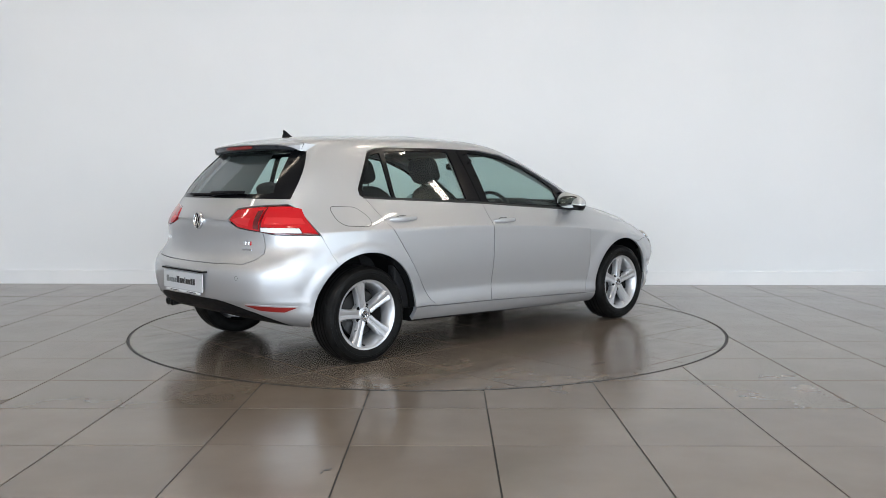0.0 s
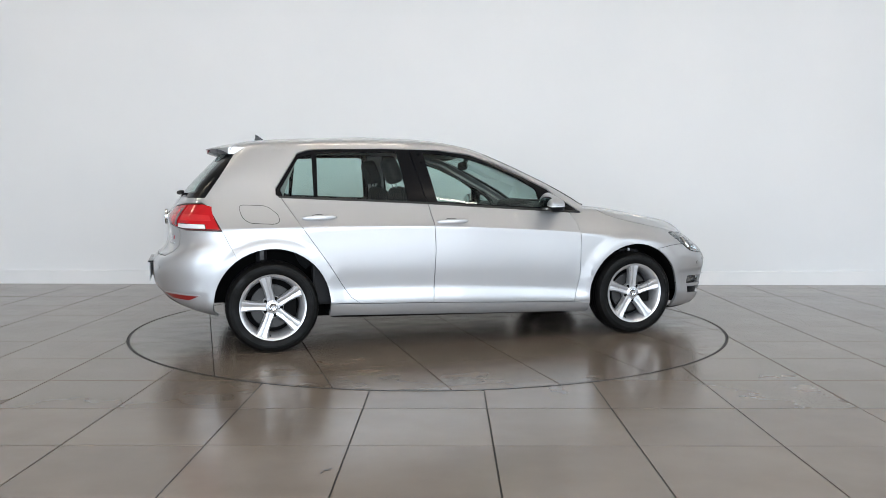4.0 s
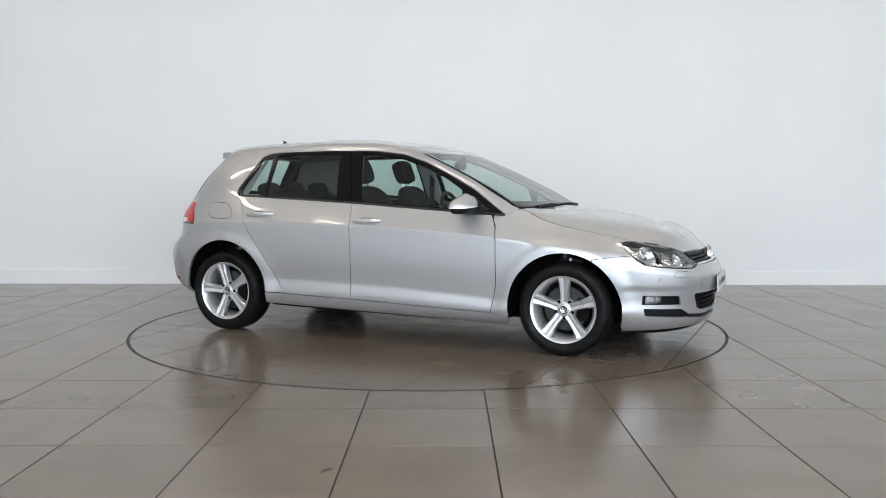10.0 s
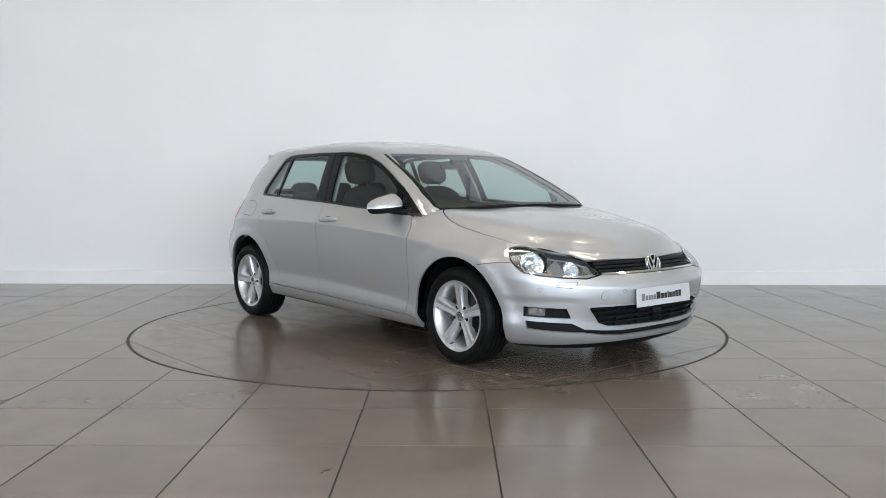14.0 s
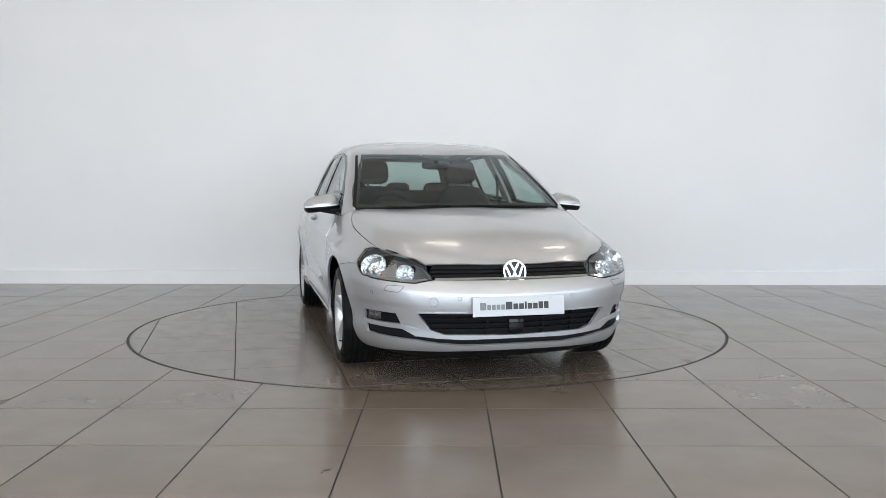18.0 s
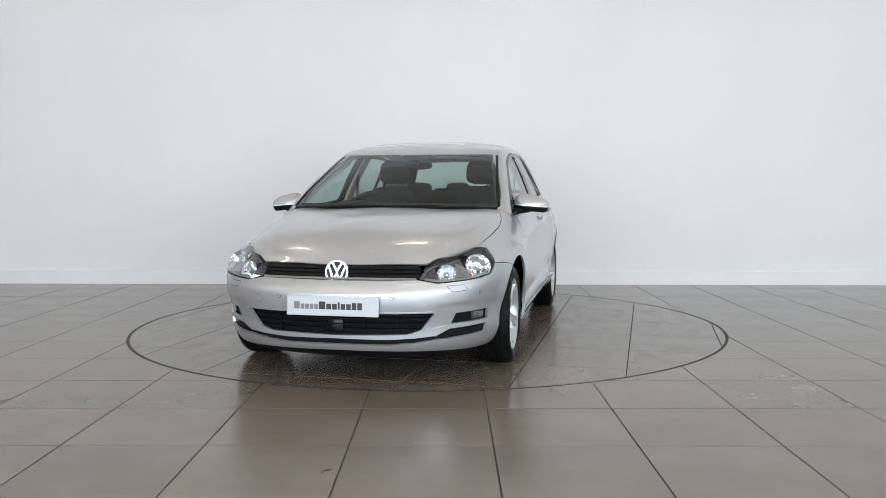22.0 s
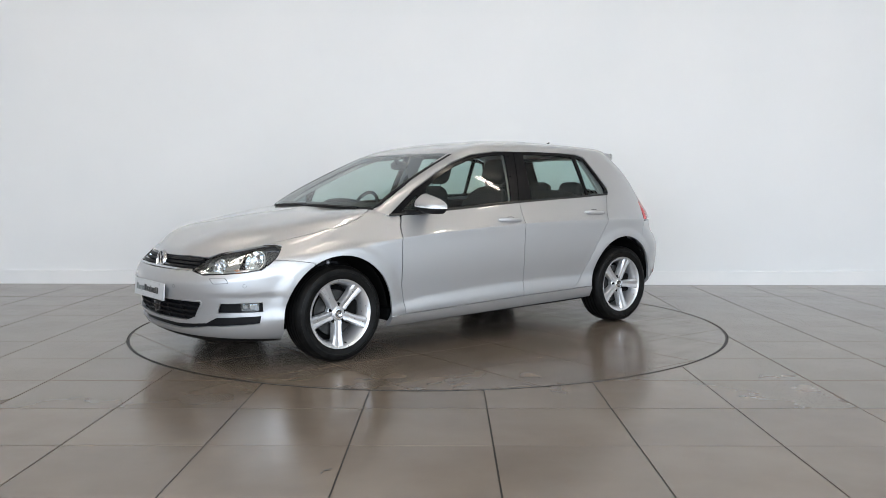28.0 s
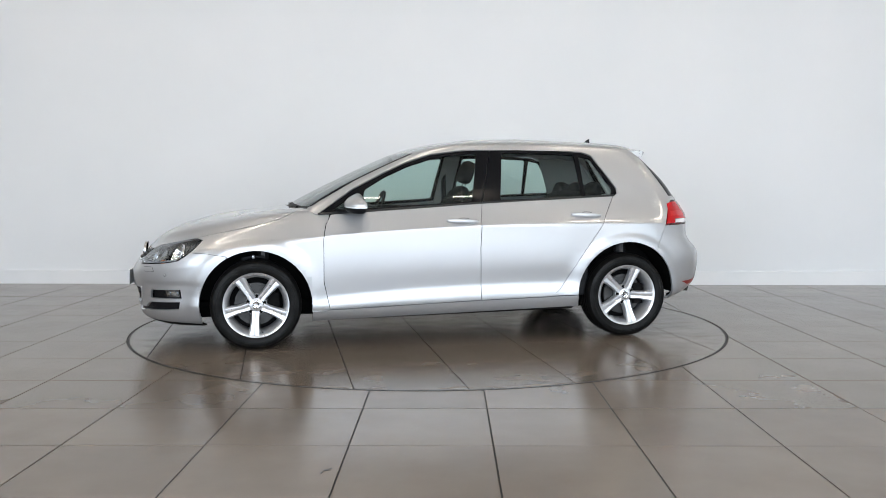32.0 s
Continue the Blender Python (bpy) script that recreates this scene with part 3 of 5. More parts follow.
def cut(skin, how, poly, holes=(), out=0.0, along=(0, None), up=(0, None)):
    """Vertices and faces of the part of a surface within an outline seen flat, less convex holes; out: metres outwards."""
    poly = turned_left(dense([tuple(p) for p in poly], 0.007))
    holes = [turned_left([tuple(p) for p in h]) for h in holes]
    i1, j1 = along[1] or skin.g.shape[1] - 1, up[1] or skin.g.shape[0] - 1
    flat, solid = skin.flat(how), skin.g + skin.n * out
    pin, ppts = inside(poly, flat), np.array(poly)
    hin = [inside(h, flat) for h in holes]
    hpts = [np.array(dense(h, 0.012)) for h in holes]
    lo, hi = ppts.min(0), ppts.max(0)
    verts, faces, index = [], [], {}

    def vert(p):
        key = tuple(np.round(p, 4))
        if key not in index:
            index[key] = len(verts)
            verts.append(tuple(float(c) for c in p))
        return index[key]

    blocks = {}

    def local(j, i):
        """The outline clipped to the block of cells round one cell."""
        key = (j // 6, i // 6)
        if key not in blocks:
            b = flat[key[0] * 6:key[0] * 6 + 7, key[1] * 6:key[1] * 6 + 7].reshape(-1, 2)
            (x0, y0), (x1, y1) = b.min(0) - 0.001, b.max(0) + 0.001
            p = poly
            for e, f in (((x0, y0), (x1, y0)), ((x1, y0), (x1, y1)), ((x1, y1), (x0, y1)), ((x0, y1), (x0, y0))):
                p = half_plane(p, e, f, 1) if len(p) > 2 else p
            blocks[key] = p
        return blocks[key]

    for j in range(up[0], j1):
        for i in range(along[0], i1):
            ids = ((j, i), (j, i + 1), (j + 1, i + 1), (j + 1, i))
            q = np.array([flat[k] for k in ids])
            q0, q1 = q.min(0), q.max(0)
            if (q1 < lo).any() or (q0 > hi).any():
                continue
            corners = np.array([solid[k] for k in ids])
            ins = [pin[k] for k in ids]
            near = ((ppts >= q0) & (ppts <= q1)).all(1).any()
            holed = [n for n in range(len(holes)) if any(hin[n][k] for k in ids) or ((hpts[n] >= q0) & (hpts[n] <= q1)).all(1).any()]
            if all(ins) and not near and not holed:
                pieces = None
            elif not any(ins) and not near:
                continue
            else:
                cell = turned_left([tuple(p) for p in q])
                piece = local(j, i)
                if all(ins) and not near:
                    piece = cell
                else:
                    for a, b in zip(cell, cell[1:] + cell[:1]):
                        piece = half_plane(piece, a, b, 1)
                        if len(piece) < 3:
                            break
                if len(piece) < 3:
                    continue
                pieces = [piece]
                for n in holed:
                    pieces = [r for pc in pieces for r in minus(pc, holes[n])]
            if pieces is None:
                f = [vert(c) for c in corners]
                if len(set(f)) > 2:
                    faces.append(f)
                continue
            for pc in pieces:
                f = []
                for p in pc:
                    u, v = bilinear(q, np.array(p))
                    k = vert((1 - u) * (1 - v) * corners[0] + u * (1 - v) * corners[1] + u * v * corners[2] + (1 - u) * v * corners[3])
                    if k not in f:
                        f.append(k)
                if len(f) > 2:
                    faces.append(f)
    return verts, faces


def sheet_bm(shape, thick=0.012, mirrored=False, both=False):
    """A bmesh of a cut sheet with thickness inwards; both: with its mirror image, sewn at the middle."""
    verts, faces = shape
    bm = bmesh.new()
    for s in ((1, -1) if both else ((-1,) if mirrored else (1,))):
        vs = [bm.verts.new((x, y * s, z)) for x, y, z in verts]
        for f in faces:
            try:
                bm.faces.new([vs[k] for k in (f if s > 0 else f[::-1])])
            except ValueError:
                pass
    bmesh.ops.remove_doubles(bm, verts=bm.verts[:], dist=0.0004)
    bmesh.ops.dissolve_degenerate(bm, edges=bm.edges[:], dist=0.0002)
    bmesh.ops.recalc_face_normals(bm, faces=bm.faces[:])
    total = sum(f.normal.dot(f.calc_center_median() - Vector((0, 0, 0.55))) * f.calc_area() for f in bm.faces)
    if total < 0:
        bmesh.ops.reverse_faces(bm, faces=bm.faces[:])
    left = set(bm.faces)
    while left and len(bm.faces) > 60:
        island, edge = set(), [left.pop()]
        while edge:
            f = edge.pop()
            island.add(f)
            for e in f.edges:
                for o in e.link_faces:
                    if o in left:
                        left.discard(o)
                        edge.append(o)
        if len(island) < 9 and sum(f.calc_area() for f in island) < 0.00004:
            bmesh.ops.delete(bm, geom=list(island), context="FACES")
    bmesh.ops.delete(bm, geom=[v for v in bm.verts if not v.link_faces], context="VERTS")
    if thick:
        bm.normal_update()
        skin, rim = bm.faces[:], [e for e in bm.edges if len(e.link_faces) == 1]
        under = {v: bm.verts.new(v.co - v.normal * thick) for v in bm.verts[:]}
        turned = [(e.verts[0], e.verts[1]) if e.link_loops[0].vert == e.verts[0] else (e.verts[1], e.verts[0]) for e in rim]
        for f in skin:
            bm.faces.new([under[v] for v in reversed(f.verts)])
        for a, b in turned:
            bm.faces.new((b, a, under[a], under[b]))
    return bm


def panel(name, parent, mat, shape, thick=0.012, label="", mirrored=False, both=False):
    return part(name, sheet_bm(shape, thick, mirrored, both), mat, parent, label, smooth=True)


def pair(name, parent, mat, shape, thick=0.012, label=""):
    """A panel of the car's right side and its mirror image; parent: one thing, or one for each side."""
    parents = parent if isinstance(parent, tuple) else (parent, parent)
    return tuple(panel(name, p, mat, shape, thick, label, mirrored=m) for p, m in zip(parents, (False, True)))


def revolved(profile, n=48, closed=False):
    """A lathe round the y axis from (radius, y) points."""
    bm = bmesh.new()
    rings = [[bm.verts.new((r * math.cos(2 * math.pi * k / n), y, r * math.sin(2 * math.pi * k / n))) for k in range(n)] for r, y in profile]
    for a, b in list(zip(rings, rings[1:])) + ([(rings[-1], rings[0])] if closed else []):
        for k in range(n):
            bm.faces.new((a[k], a[(k + 1) % n], b[(k + 1) % n], b[k]))
    return bm


def moved(bm, m):
    bmesh.ops.transform(bm, matrix=m, verts=bm.verts[:])
    return bm


def flipped(bm):
    """The mirror image across the car's middle."""
    for v in bm.verts:
        v.co.y = -v.co.y
    bmesh.ops.reverse_faces(bm, faces=bm.faces[:])
    return bm


def tube_bm(points, r, n=8, squash=1.0):
    """A round bar along points."""
    bm = bmesh.new()
    pts = [Vector(p) for p in points]
    rings = []
    for k, p in enumerate(pts):
        d = (pts[min(k + 1, len(pts) - 1)] - pts[max(k - 1, 0)]).normalized()
        side = d.cross(Vector((0, 0, 1)))
        side = side.normalized() if side.length > 1e-3 else Vector((1, 0, 0))
        top = side.cross(d)
        rk = r[k] if isinstance(r, (list, tuple)) else r
        rings.append([bm.verts.new(p + side * rk * math.cos(2 * math.pi * q / n) + top * rk * squash * math.sin(2 * math.pi * q / n)) for q in range(n)])
    for a, b in zip(rings, rings[1:]):
        for q in range(n):
            bm.faces.new((a[q], a[(q + 1) % n], b[(q + 1) % n], b[q]))
    bm.faces.new(rings[0])
    bm.faces.new(rings[-1][::-1])
    return bm


def lump(sx, sy, sz, at=(0, 0, 0), power=2.6, nu=28, nv=14):
    """A rounded body between an ellipsoid and a box."""
    bm = bmesh.new()
    bmesh.ops.create_uvsphere(bm, u_segments=nu, v_segments=nv, radius=1)
    for v in bm.verts:
        n = sum(abs(c) ** power for c in v.co) ** (1 / power)
        v.co = Vector((v.co.x / n * sx + at[0], v.co.y / n * sy + at[1], v.co.z / n * sz + at[2]))
    return bm

# ---- the car ----
car = tagged(new("car"), label="silver metallic five-door hatchback car standing on the turntable", category="car")

A, B = NOSE_SKIN, CABIN_SKIN
front_arch = disc(WHEEL_X, HUB_Z - 0.005, ARCH_R, 48)
rear_arch = disc(-WHEEL_X, HUB_Z + 0.01, ARCH_R + 0.006, 48)
GAP = 0.0022

# outlines of the flank, seen from the side
SHUT_FRONT = [(0.815, 0.902), (0.852, 0.83), (0.868, 0.741), (0.868, 0.451), (0.828, 0.262)]
SHUT_MID = [(-0.248, 0.975), (-0.226, 0.84), (-0.217, 0.663), (-0.229, 0.298)]
SHUT_REAR = [(-1.246, 1.018), (-1.113, 0.809), (-0.956, 0.585), (-0.850, 0.42), (-0.802, 0.352), (-0.74, 0.312)]
DLO_LOW = [(-1.262, 1.020), (-0.8, 0.999), (-0.26, 0.972), (0.0, 0.956), (0.48, 0.926), (0.905, 0.902)]
DLO_TOP = [(0.905, 0.902), (0.66, 1.072), (0.45, 1.180), (0.28, 1.258), (0.09, 1.318), (-0.16, 1.349), (-0.47, 1.364), (-0.80, 1.358), (-1.05, 1.340), (-1.125, 1.315), (-1.282, 1.075), (-1.282, 1.035)]


def shifted(line, dx, dz=0.0):
    return [(x + dx, z + dz) for x, z in line]


SIDE = dict(along=(0, 136))
# front door
outline = shifted(SHUT_MID, GAP) + list(reversed(shifted(SHUT_FRONT, -GAP))) + [(0.48, 0.926 - GAP), (0.0, 0.956 - GAP)]
front_doors = pair("front_door", car, PAINT, cut(B, "xz", outline, **SIDE), 0.02, "silver painted front door")
# rear door
outline = list(shifted(SHUT_MID, -GAP)) + [(-0.74, 0.310)] + list(reversed(shifted(SHUT_REAR, GAP)))[1:] + [(-0.8, 0.999 - GAP)]
rear_doors = pair("rear_door", car, PAINT, cut(B, "xz", outline, **SIDE), 0.02, "silver painted rear door")
# sill
outline = [(-0.935, 0.235), (0.945, 0.186), (0.945, 0.255 - GAP), (0.82, 0.260 - GAP), (-0.229, 0.296 - GAP), (-0.74, 0.308 - GAP), (-0.746, 0.3095 - GAP), (-0.96, 0.316 - GAP), (-0.96, 0.236)]
pair("sill", car, PAINT, cut(B, "xz", outline, [rear_arch], out=0.006, **SIDE), 0.03)
pair("sill_edge", car, PLASTIC, cut(B, "xz", [(-0.92, 0.205), (0.90, 0.165), (0.90, 0.1845), (-0.92, 0.2325)], [rear_arch], out=-0.008, **SIDE), 0.02)
# rear quarter with the rear pillar and the rail over the doors
outline = list(shifted(SHUT_REAR[:-1], -GAP)) + [(-0.747, 0.3135), (-0.96, 0.318), (-1.0, 0.31), (-1.70, 0.262), (-1.66, 0.42), (-1.545, 0.632), (-1.632, 0.806 + GAP), (-1.712, 0.965), (-1.752, 0.99), (-1.62, 1.18), (-1.52, 1.335), (-1.50, 1.42)]
outline += [(-1.40, 1.43), (-0.9, 1.44), (-0.4, 1.44), (-0.1, 1.42), (0.10, 1.40), (0.15, 1.36), (0.25, 1.325), (0.44, 1.232), (0.61, 1.148), (0.88, 0.995), (0.93, 0.967), (0.97, 0.945), (0.955, 0.925), (0.918, 0.905 + GAP)]
outline += [(x, z + 0.004) for x, z in DLO_TOP]
flap = rounded([(-1.525, 0.972), (-1.345, 0.966), (-1.272, 0.905), (-1.268, 0.862), (-1.30, 0.850), (-1.455, 0.857), (-1.50, 0.888)], 0.035)
whole = cut(B, "xz", outline, [rear_arch], along=(22, 146), up=(0, 88))
pair("rear_quarter_panel", car, PAINT, (whole[0], [f for f in whole[1] if whole[0][f[0]][0] < -0.45]), 0.014)
pair("front_pillar", car, PAINT, (whole[0], [f for f in whole[1] if whole[0][f[0]][0] > -0.45]), 0.014)
# the hole for the fuel flap is only on the right; its lid lies in a fine dark joint
flap_joint = panel("fuel_flap_joint", car, SEAL, cut(B, "xz", grown(flap, 0.0035), out=0.0006, **SIDE), 0.0, "dark joint round the fuel flap")
panel("fuel_flap", flap_joint, PAINT, cut(B, "xz", flap, out=0.0016, **SIDE), 0.001)

# front wings
outline = [(0.828 + GAP, 0.262), (0.868 + GAP, 0.451), (0.868 + GAP, 0.741), (0.852 + GAP, 0.83), (0.815 + GAP, 0.905)]
outline += [(0.92, 0.906), (0.97, 0.92), (1.02, 0.96), (1.75, 0.86), (1.72, 0.753), (1.705, 0.7505), (1.658, 0.738), (1.702, 0.690), (1.736, 0.6605), (1.628, 0.652), (1.508, 0.634), (1.48, 0.60), (1.3, 0.3), (1.0, 0.25), (0.945, 0.252)]
HOOD_JOINT = [(1.70, -0.7065), (1.65, -0.722), (1.55, -0.739), (1.45, -0.753), (1.30, -0.767), (1.22, -0.768), (1.13, -0.763), (1.065, -0.748)]
wing = cut(A, "xz", outline, [front_arch], along=(0, 90), up=(0, 61))
corner = cut(A, "xy", [(1.703, -0.95)] + [(x, y - 0.0015) for x, y in HOOD_JOINT] + [(1.025, -0.727), (0.990, -0.694), (0.965, -0.69), (0.90, -0.71), (0.895, -0.7885), (0.8195, -0.7905), (0.8345, -0.835), (0.838, -0.95)], along=(0, 90), up=(61, 78))
wing = (wing[0] + corner[0], wing[1] + [[k + len(wing[0]) for k in f] for f in corner[1]])
pair("front_wing", car, PAINT, wing, 0.014)
# bonnet
ax, ay = A.at_x, A.at_y
lamp_top = [(1.008, 0.7485), (0.850, 0.7465), (0.716, 0.7205), (0.606, 0.6925), (0.535, 0.6705), (0.49, 0.669), (0.30, 0.671), (0.16, 0.672)]
front_lip = [(ay(0.0) - 0.01, 0.673), (ay(-0.15), 0.673)] + lamp_top[::-1] + [(1.012, 0.90), (ay(0.0) - 0.01, 0.90)]
back_edge = [(1.10, 0.0), (1.075, -0.40), (1.020, -0.60), (0.985, -0.66), (0.992, -0.684), (1.025, -0.720), (1.062, -0.743)] + [(x, y + 0.002) for x, y in HOOD_JOINT[-2::-1]] + [(1.715, -0.80), (2.3, -0.78), (2.3, 0.0)]
pieces = (cut(A, "uz", front_lip, along=(0, 60), up=(48, 61)), cut(A, "xy", back_edge, along=(0, 90), up=(61, None)))
joined = (pieces[0][0] + pieces[1][0], pieces[0][1] + [[k + len(pieces[0][0]) for k in f] for f in pieces[1][1]])
hood = panel("bonnet", car, PAINT, joined, 0.014, "smooth silver bonnet", both=True)

# ---- front bumper and its openings ----
C0 = A.at_y(0.0)
LAMP = [(1.046, 0.734), (1.003, 0.746), (0.850, 0.744), (0.716, 0.718), (0.606, 0.690), (0.535, 0.667), (0.449, 0.598), (0.458, 0.589), (0.56, 0.571), (0.70, 0.5785), (0.83, 0.588), (0.91, 0.603), (0.95, 0.635), (1.003, 0.689)]
upper_grille = [(-0.02, 0.584), (0.445, 0.590), (0.488, 0.663), (-0.02, 0.667)]
lower_grille = [(-0.02, 0.280), (ay(-0.40), 0.288), (ay(-0.475), 0.312), (ay(-0.545), 0.402), (ay(-0.54), 0.408), (-0.02, 0.405)]
fog_top = [(0.925, 0.350), (0.657, 0.342), (0.69, 0.402), (0.925, 0.409)]
fog_low = [(0.91, 0.326), (0.647, 0.315), (0.595, 0.292), (0.52, 0.254), (0.62, 0.257), (0.764, 0.266), (0.90, 0.277)]
lip_gap = [(-0.02, 0.219), (0.30, 0.216), (0.45, 0.228), (0.62, 0.248), (0.62, 0.290), (0.45, 0.273), (0.30, 0.265), (-0.02, 0.268)]
FRONT = dict(along=(0, 60), up=(0, 70))
outline = [(C0, 0.262), (0.30, 0.259), (0.45, 0.267), (0.56, 0.278), (0.56, 0.254), (0.45, 0.237), (0.30, 0.225), (C0, 0.227), (C0, 0.194), (0.60, 0.188), (0.97, 0.176), (ax(1.69), 0.172), (ax(1.62), 0.35), (ax(1.50), 0.60), (ax(1.51), 0.631), (ax(1.63), 0.649), (ax(1.740), 0.657)]
outline += [(0.954, 0.632), (0.914, 0.599), (0.83, 0.5845), (0.70, 0.575), (0.56, 0.567), (0.452, 0.587), (C0, 0.582)]


def arch_run(cx, cz, r):
    return [(ax(cx + r * math.cos(a)), cz + r * math.sin(a)) for a in (2 * math.pi * k / 48 for k in range(48))]


bumper = panel("front_bumper", car, PAINT, cut(A, "uz", outline, [turned_left(lower_grille), fog_top, fog_low, arch_run(WHEEL_X, HUB_Z - 0.005, ARCH_R)], **FRONT), 0.016, "silver front bumper with dark openings", both=True)
for name, shape, deep in (("lower_grille", lower_grille, -0.035), ("upper_grille", upper_grille, -0.03), ("lip_channel", lip_gap, -0.02)):
    panel(name, bumper if name != "upper_grille" else car, PLASTIC, cut(A, "uz", grown(shape, 0.012) if name != "lip_channel" else shape, out=deep, **FRONT), 0.004, "black plastic grille", both=True)
for z in (0.312, 0.342, 0.372):
    b = blend(z, (0.30, -0.45), (0.405, -0.54))
    panel("grille_bar", bumper, PLASTIC, cut(A, "uz", [(-0.02, z - 0.005), (ay(b), z - 0.005), (ay(b), z + 0.005), (-0.02, z + 0.005)], out=-0.008, **FRONT), 0.02, both=True)
for y in (-0.16, -0.34):
    pair("grille_post", bumper, PLASTIC, cut(A, "uz", [(ay(y), 0.285), (ay(y - 0.012), 0.285), (ay(y - 0.012), 0.405), (ay(y), 0.405)], out=-0.016, **FRONT), 0.012)
part("radar_sensor", box_bm(2.135, 2.165, -0.045, 0.045, 0.292, 0.372, 0.012), GLOSS_BLACK, bumper, "square gloss black radar cover", smooth=True)
for z, hgt, mat, lab in ((0.652, 0.007, PLASTIC, ""), (0.632, 0.006, PLASTIC, ""), (0.612, 0.006, PLASTIC, ""), (0.593, 0.005, CHROME, "thin chrome strip")):
    b = blend(z, (0.59, 0.445), (0.66, 0.486))
    panel("grille_bar", car, mat, cut(A, "uz", [(-0.02, z - hgt), (b, z - hgt), (b, z + hgt), (-0.02, z + hgt)], out=0.002 if mat is CHROME else -0.004, **FRONT), 0.018, lab, both=True)
pair("grille_surround", car, GLOSS_BLACK, cut(A, "uz", [(0.0, 0.662), (0.478, 0.658), (0.49, 0.667), (0.0, 0.672)], out=-0.006, **FRONT), 0.02)
panel("under_lip", bumper, PLASTIC, cut(A, "uz", [(-0.02, 0.138), (0.60, 0.140), (0.97, 0.144), (ax(1.69), 0.150), (ax(1.69), 0.177), (0.97, 0.181), (0.60, 0.193), (-0.02, 0.199)], out=-0.006, **FRONT), 0.01, "black edge below the front bumper", both=True)
panel("grille_lip", bumper, PAINT, cut(A, "uz", grown(lower_grille, 0.009), [turned_left(grown(lower_grille, 0.0005))], out=0.004, **FRONT), 0.01, "raised silver lip round the lower grille", both=True)
# fog lamps
fogs = pair("fog_recess", bumper, PLASTIC, cut(A, "uz", grown(fog_top, 0.008), out=-0.03, **FRONT), 0.004, "black recess of the fog lamp")
pair("fog_recess", bumper, PLASTIC, cut(A, "uz", grown(fog_low, 0.008), out=-0.022, **FRONT), 0.004)
pair("fog_blade", bumper, PAINT, cut(A, "uz", [(0.915, 0.329), (0.66, 0.319), (0.545, 0.316), (0.56, 0.322), (0.66, 0.341), (0.925, 0.348)], out=0.003, **FRONT), 0.02, "slim silver blade")
lens = rounded([(0.905, 0.357), (0.81, 0.355), (0.812, 0.402), (0.908, 0.405)], 0.006)
fl = pair("fog_lamp", bumper, LAMP_GREY, cut(A, "uz", lens, out=-0.018, **FRONT), 0.01, "small clear fog lamp")
for u0, z0, u1, z1 in ((0.822, 0.370, 0.848, 0.390), (0.858, 0.368, 0.898, 0.392)):
    pair("fog_bulb", fl, LAMP_CHROME, cut(A, "uz", rounded([(u1, z0), (u0, z0), (u0, z1), (u1, z1)], 0.008), out=-0.010, **FRONT), 0.006)
pair("fog_lens", bumper, LENS, cut(A, "uz", grown(lens, 0.003), out=-0.004, **FRONT), 0.002)


def stick(skin, how_u, z, out=0.0):
    """Place and outward way of a surface at a run and height."""
    i = int(np.clip(np.searchsorted(skin.run, how_u), 1, len(skin.run) - 2))
    j = int(np.argmin(abs(skin.g[:, i, 2] - z)[: skin.g.shape[0]]))
    n = Vector(skin.n[j, i])
    return Vector(skin.g[j, i]) + n * out, n


def facing(place, normal):
    """A pose at place whose y axis points inwards against the normal."""
    q = (-normal).to_track_quat("Y", "Z")
    return Matrix.Translation(place) @ q.to_matrix().to_4x4()


def button(name, parent, u, z, r, mat, skin=None, out=0.0015, ring=None):
    skin = skin or A
    obs = []
    for s in (1, -1):
        place, n = stick(skin, u, z)
        bm = moved(revolved([(0.0, -out), (r * 0.9, -out), (r, 0.002)], 20), facing(place, n))
        obs.append(part(name, bm if s > 0 else flipped(bm), mat, parent, smooth=True))
        if ring:
            bm = moved(revolved([(r * 1.0, -out * 0.6), (r * 1.14, -out * 0.5), (r * 1.16, 0.002)], 20), facing(place, n))
            part("joint", bm if s > 0 else flipped(bm), ring, obs[-1])
    return obs


button("parking_sensor", bumper, ay(-0.31), 0.487, 0.010, PAINT, ring=SEAL)
button("parking_sensor", bumper, ay(-0.745), 0.505, 0.010, PAINT, ring=SEAL)
place, nrm = stick(A, ay(-0.455), 0.475)
tow = part("tow_cover", moved(revolved([(0.0, -0.0012), (0.023, -0.0012), (0.025, 0.002)], 28), facing(place, nrm)), PAINT, bumper, "round silver tow-hook cover", smooth=True)
part("joint", moved(revolved([(0.0248, -0.0004), (0.0256, -0.0003), (0.0260, 0.002)], 28), facing(place, nrm)), SEAL, tow)
washer = rounded([(ay(-0.60), 0.553), (ay(-0.68), 0.556), (ay(-0.70), 0.528), (ay(-0.63), 0.522)], 0.008)
wj = pair("washer_joint", bumper, SEAL, cut(A, "uz", grown(washer, 0.0025), out=0.0006, **FRONT), 0.0)
pair("washer_cover", wj, PAINT, cut(A, "uz", washer, out=0.0018, **FRONT), 0.001)

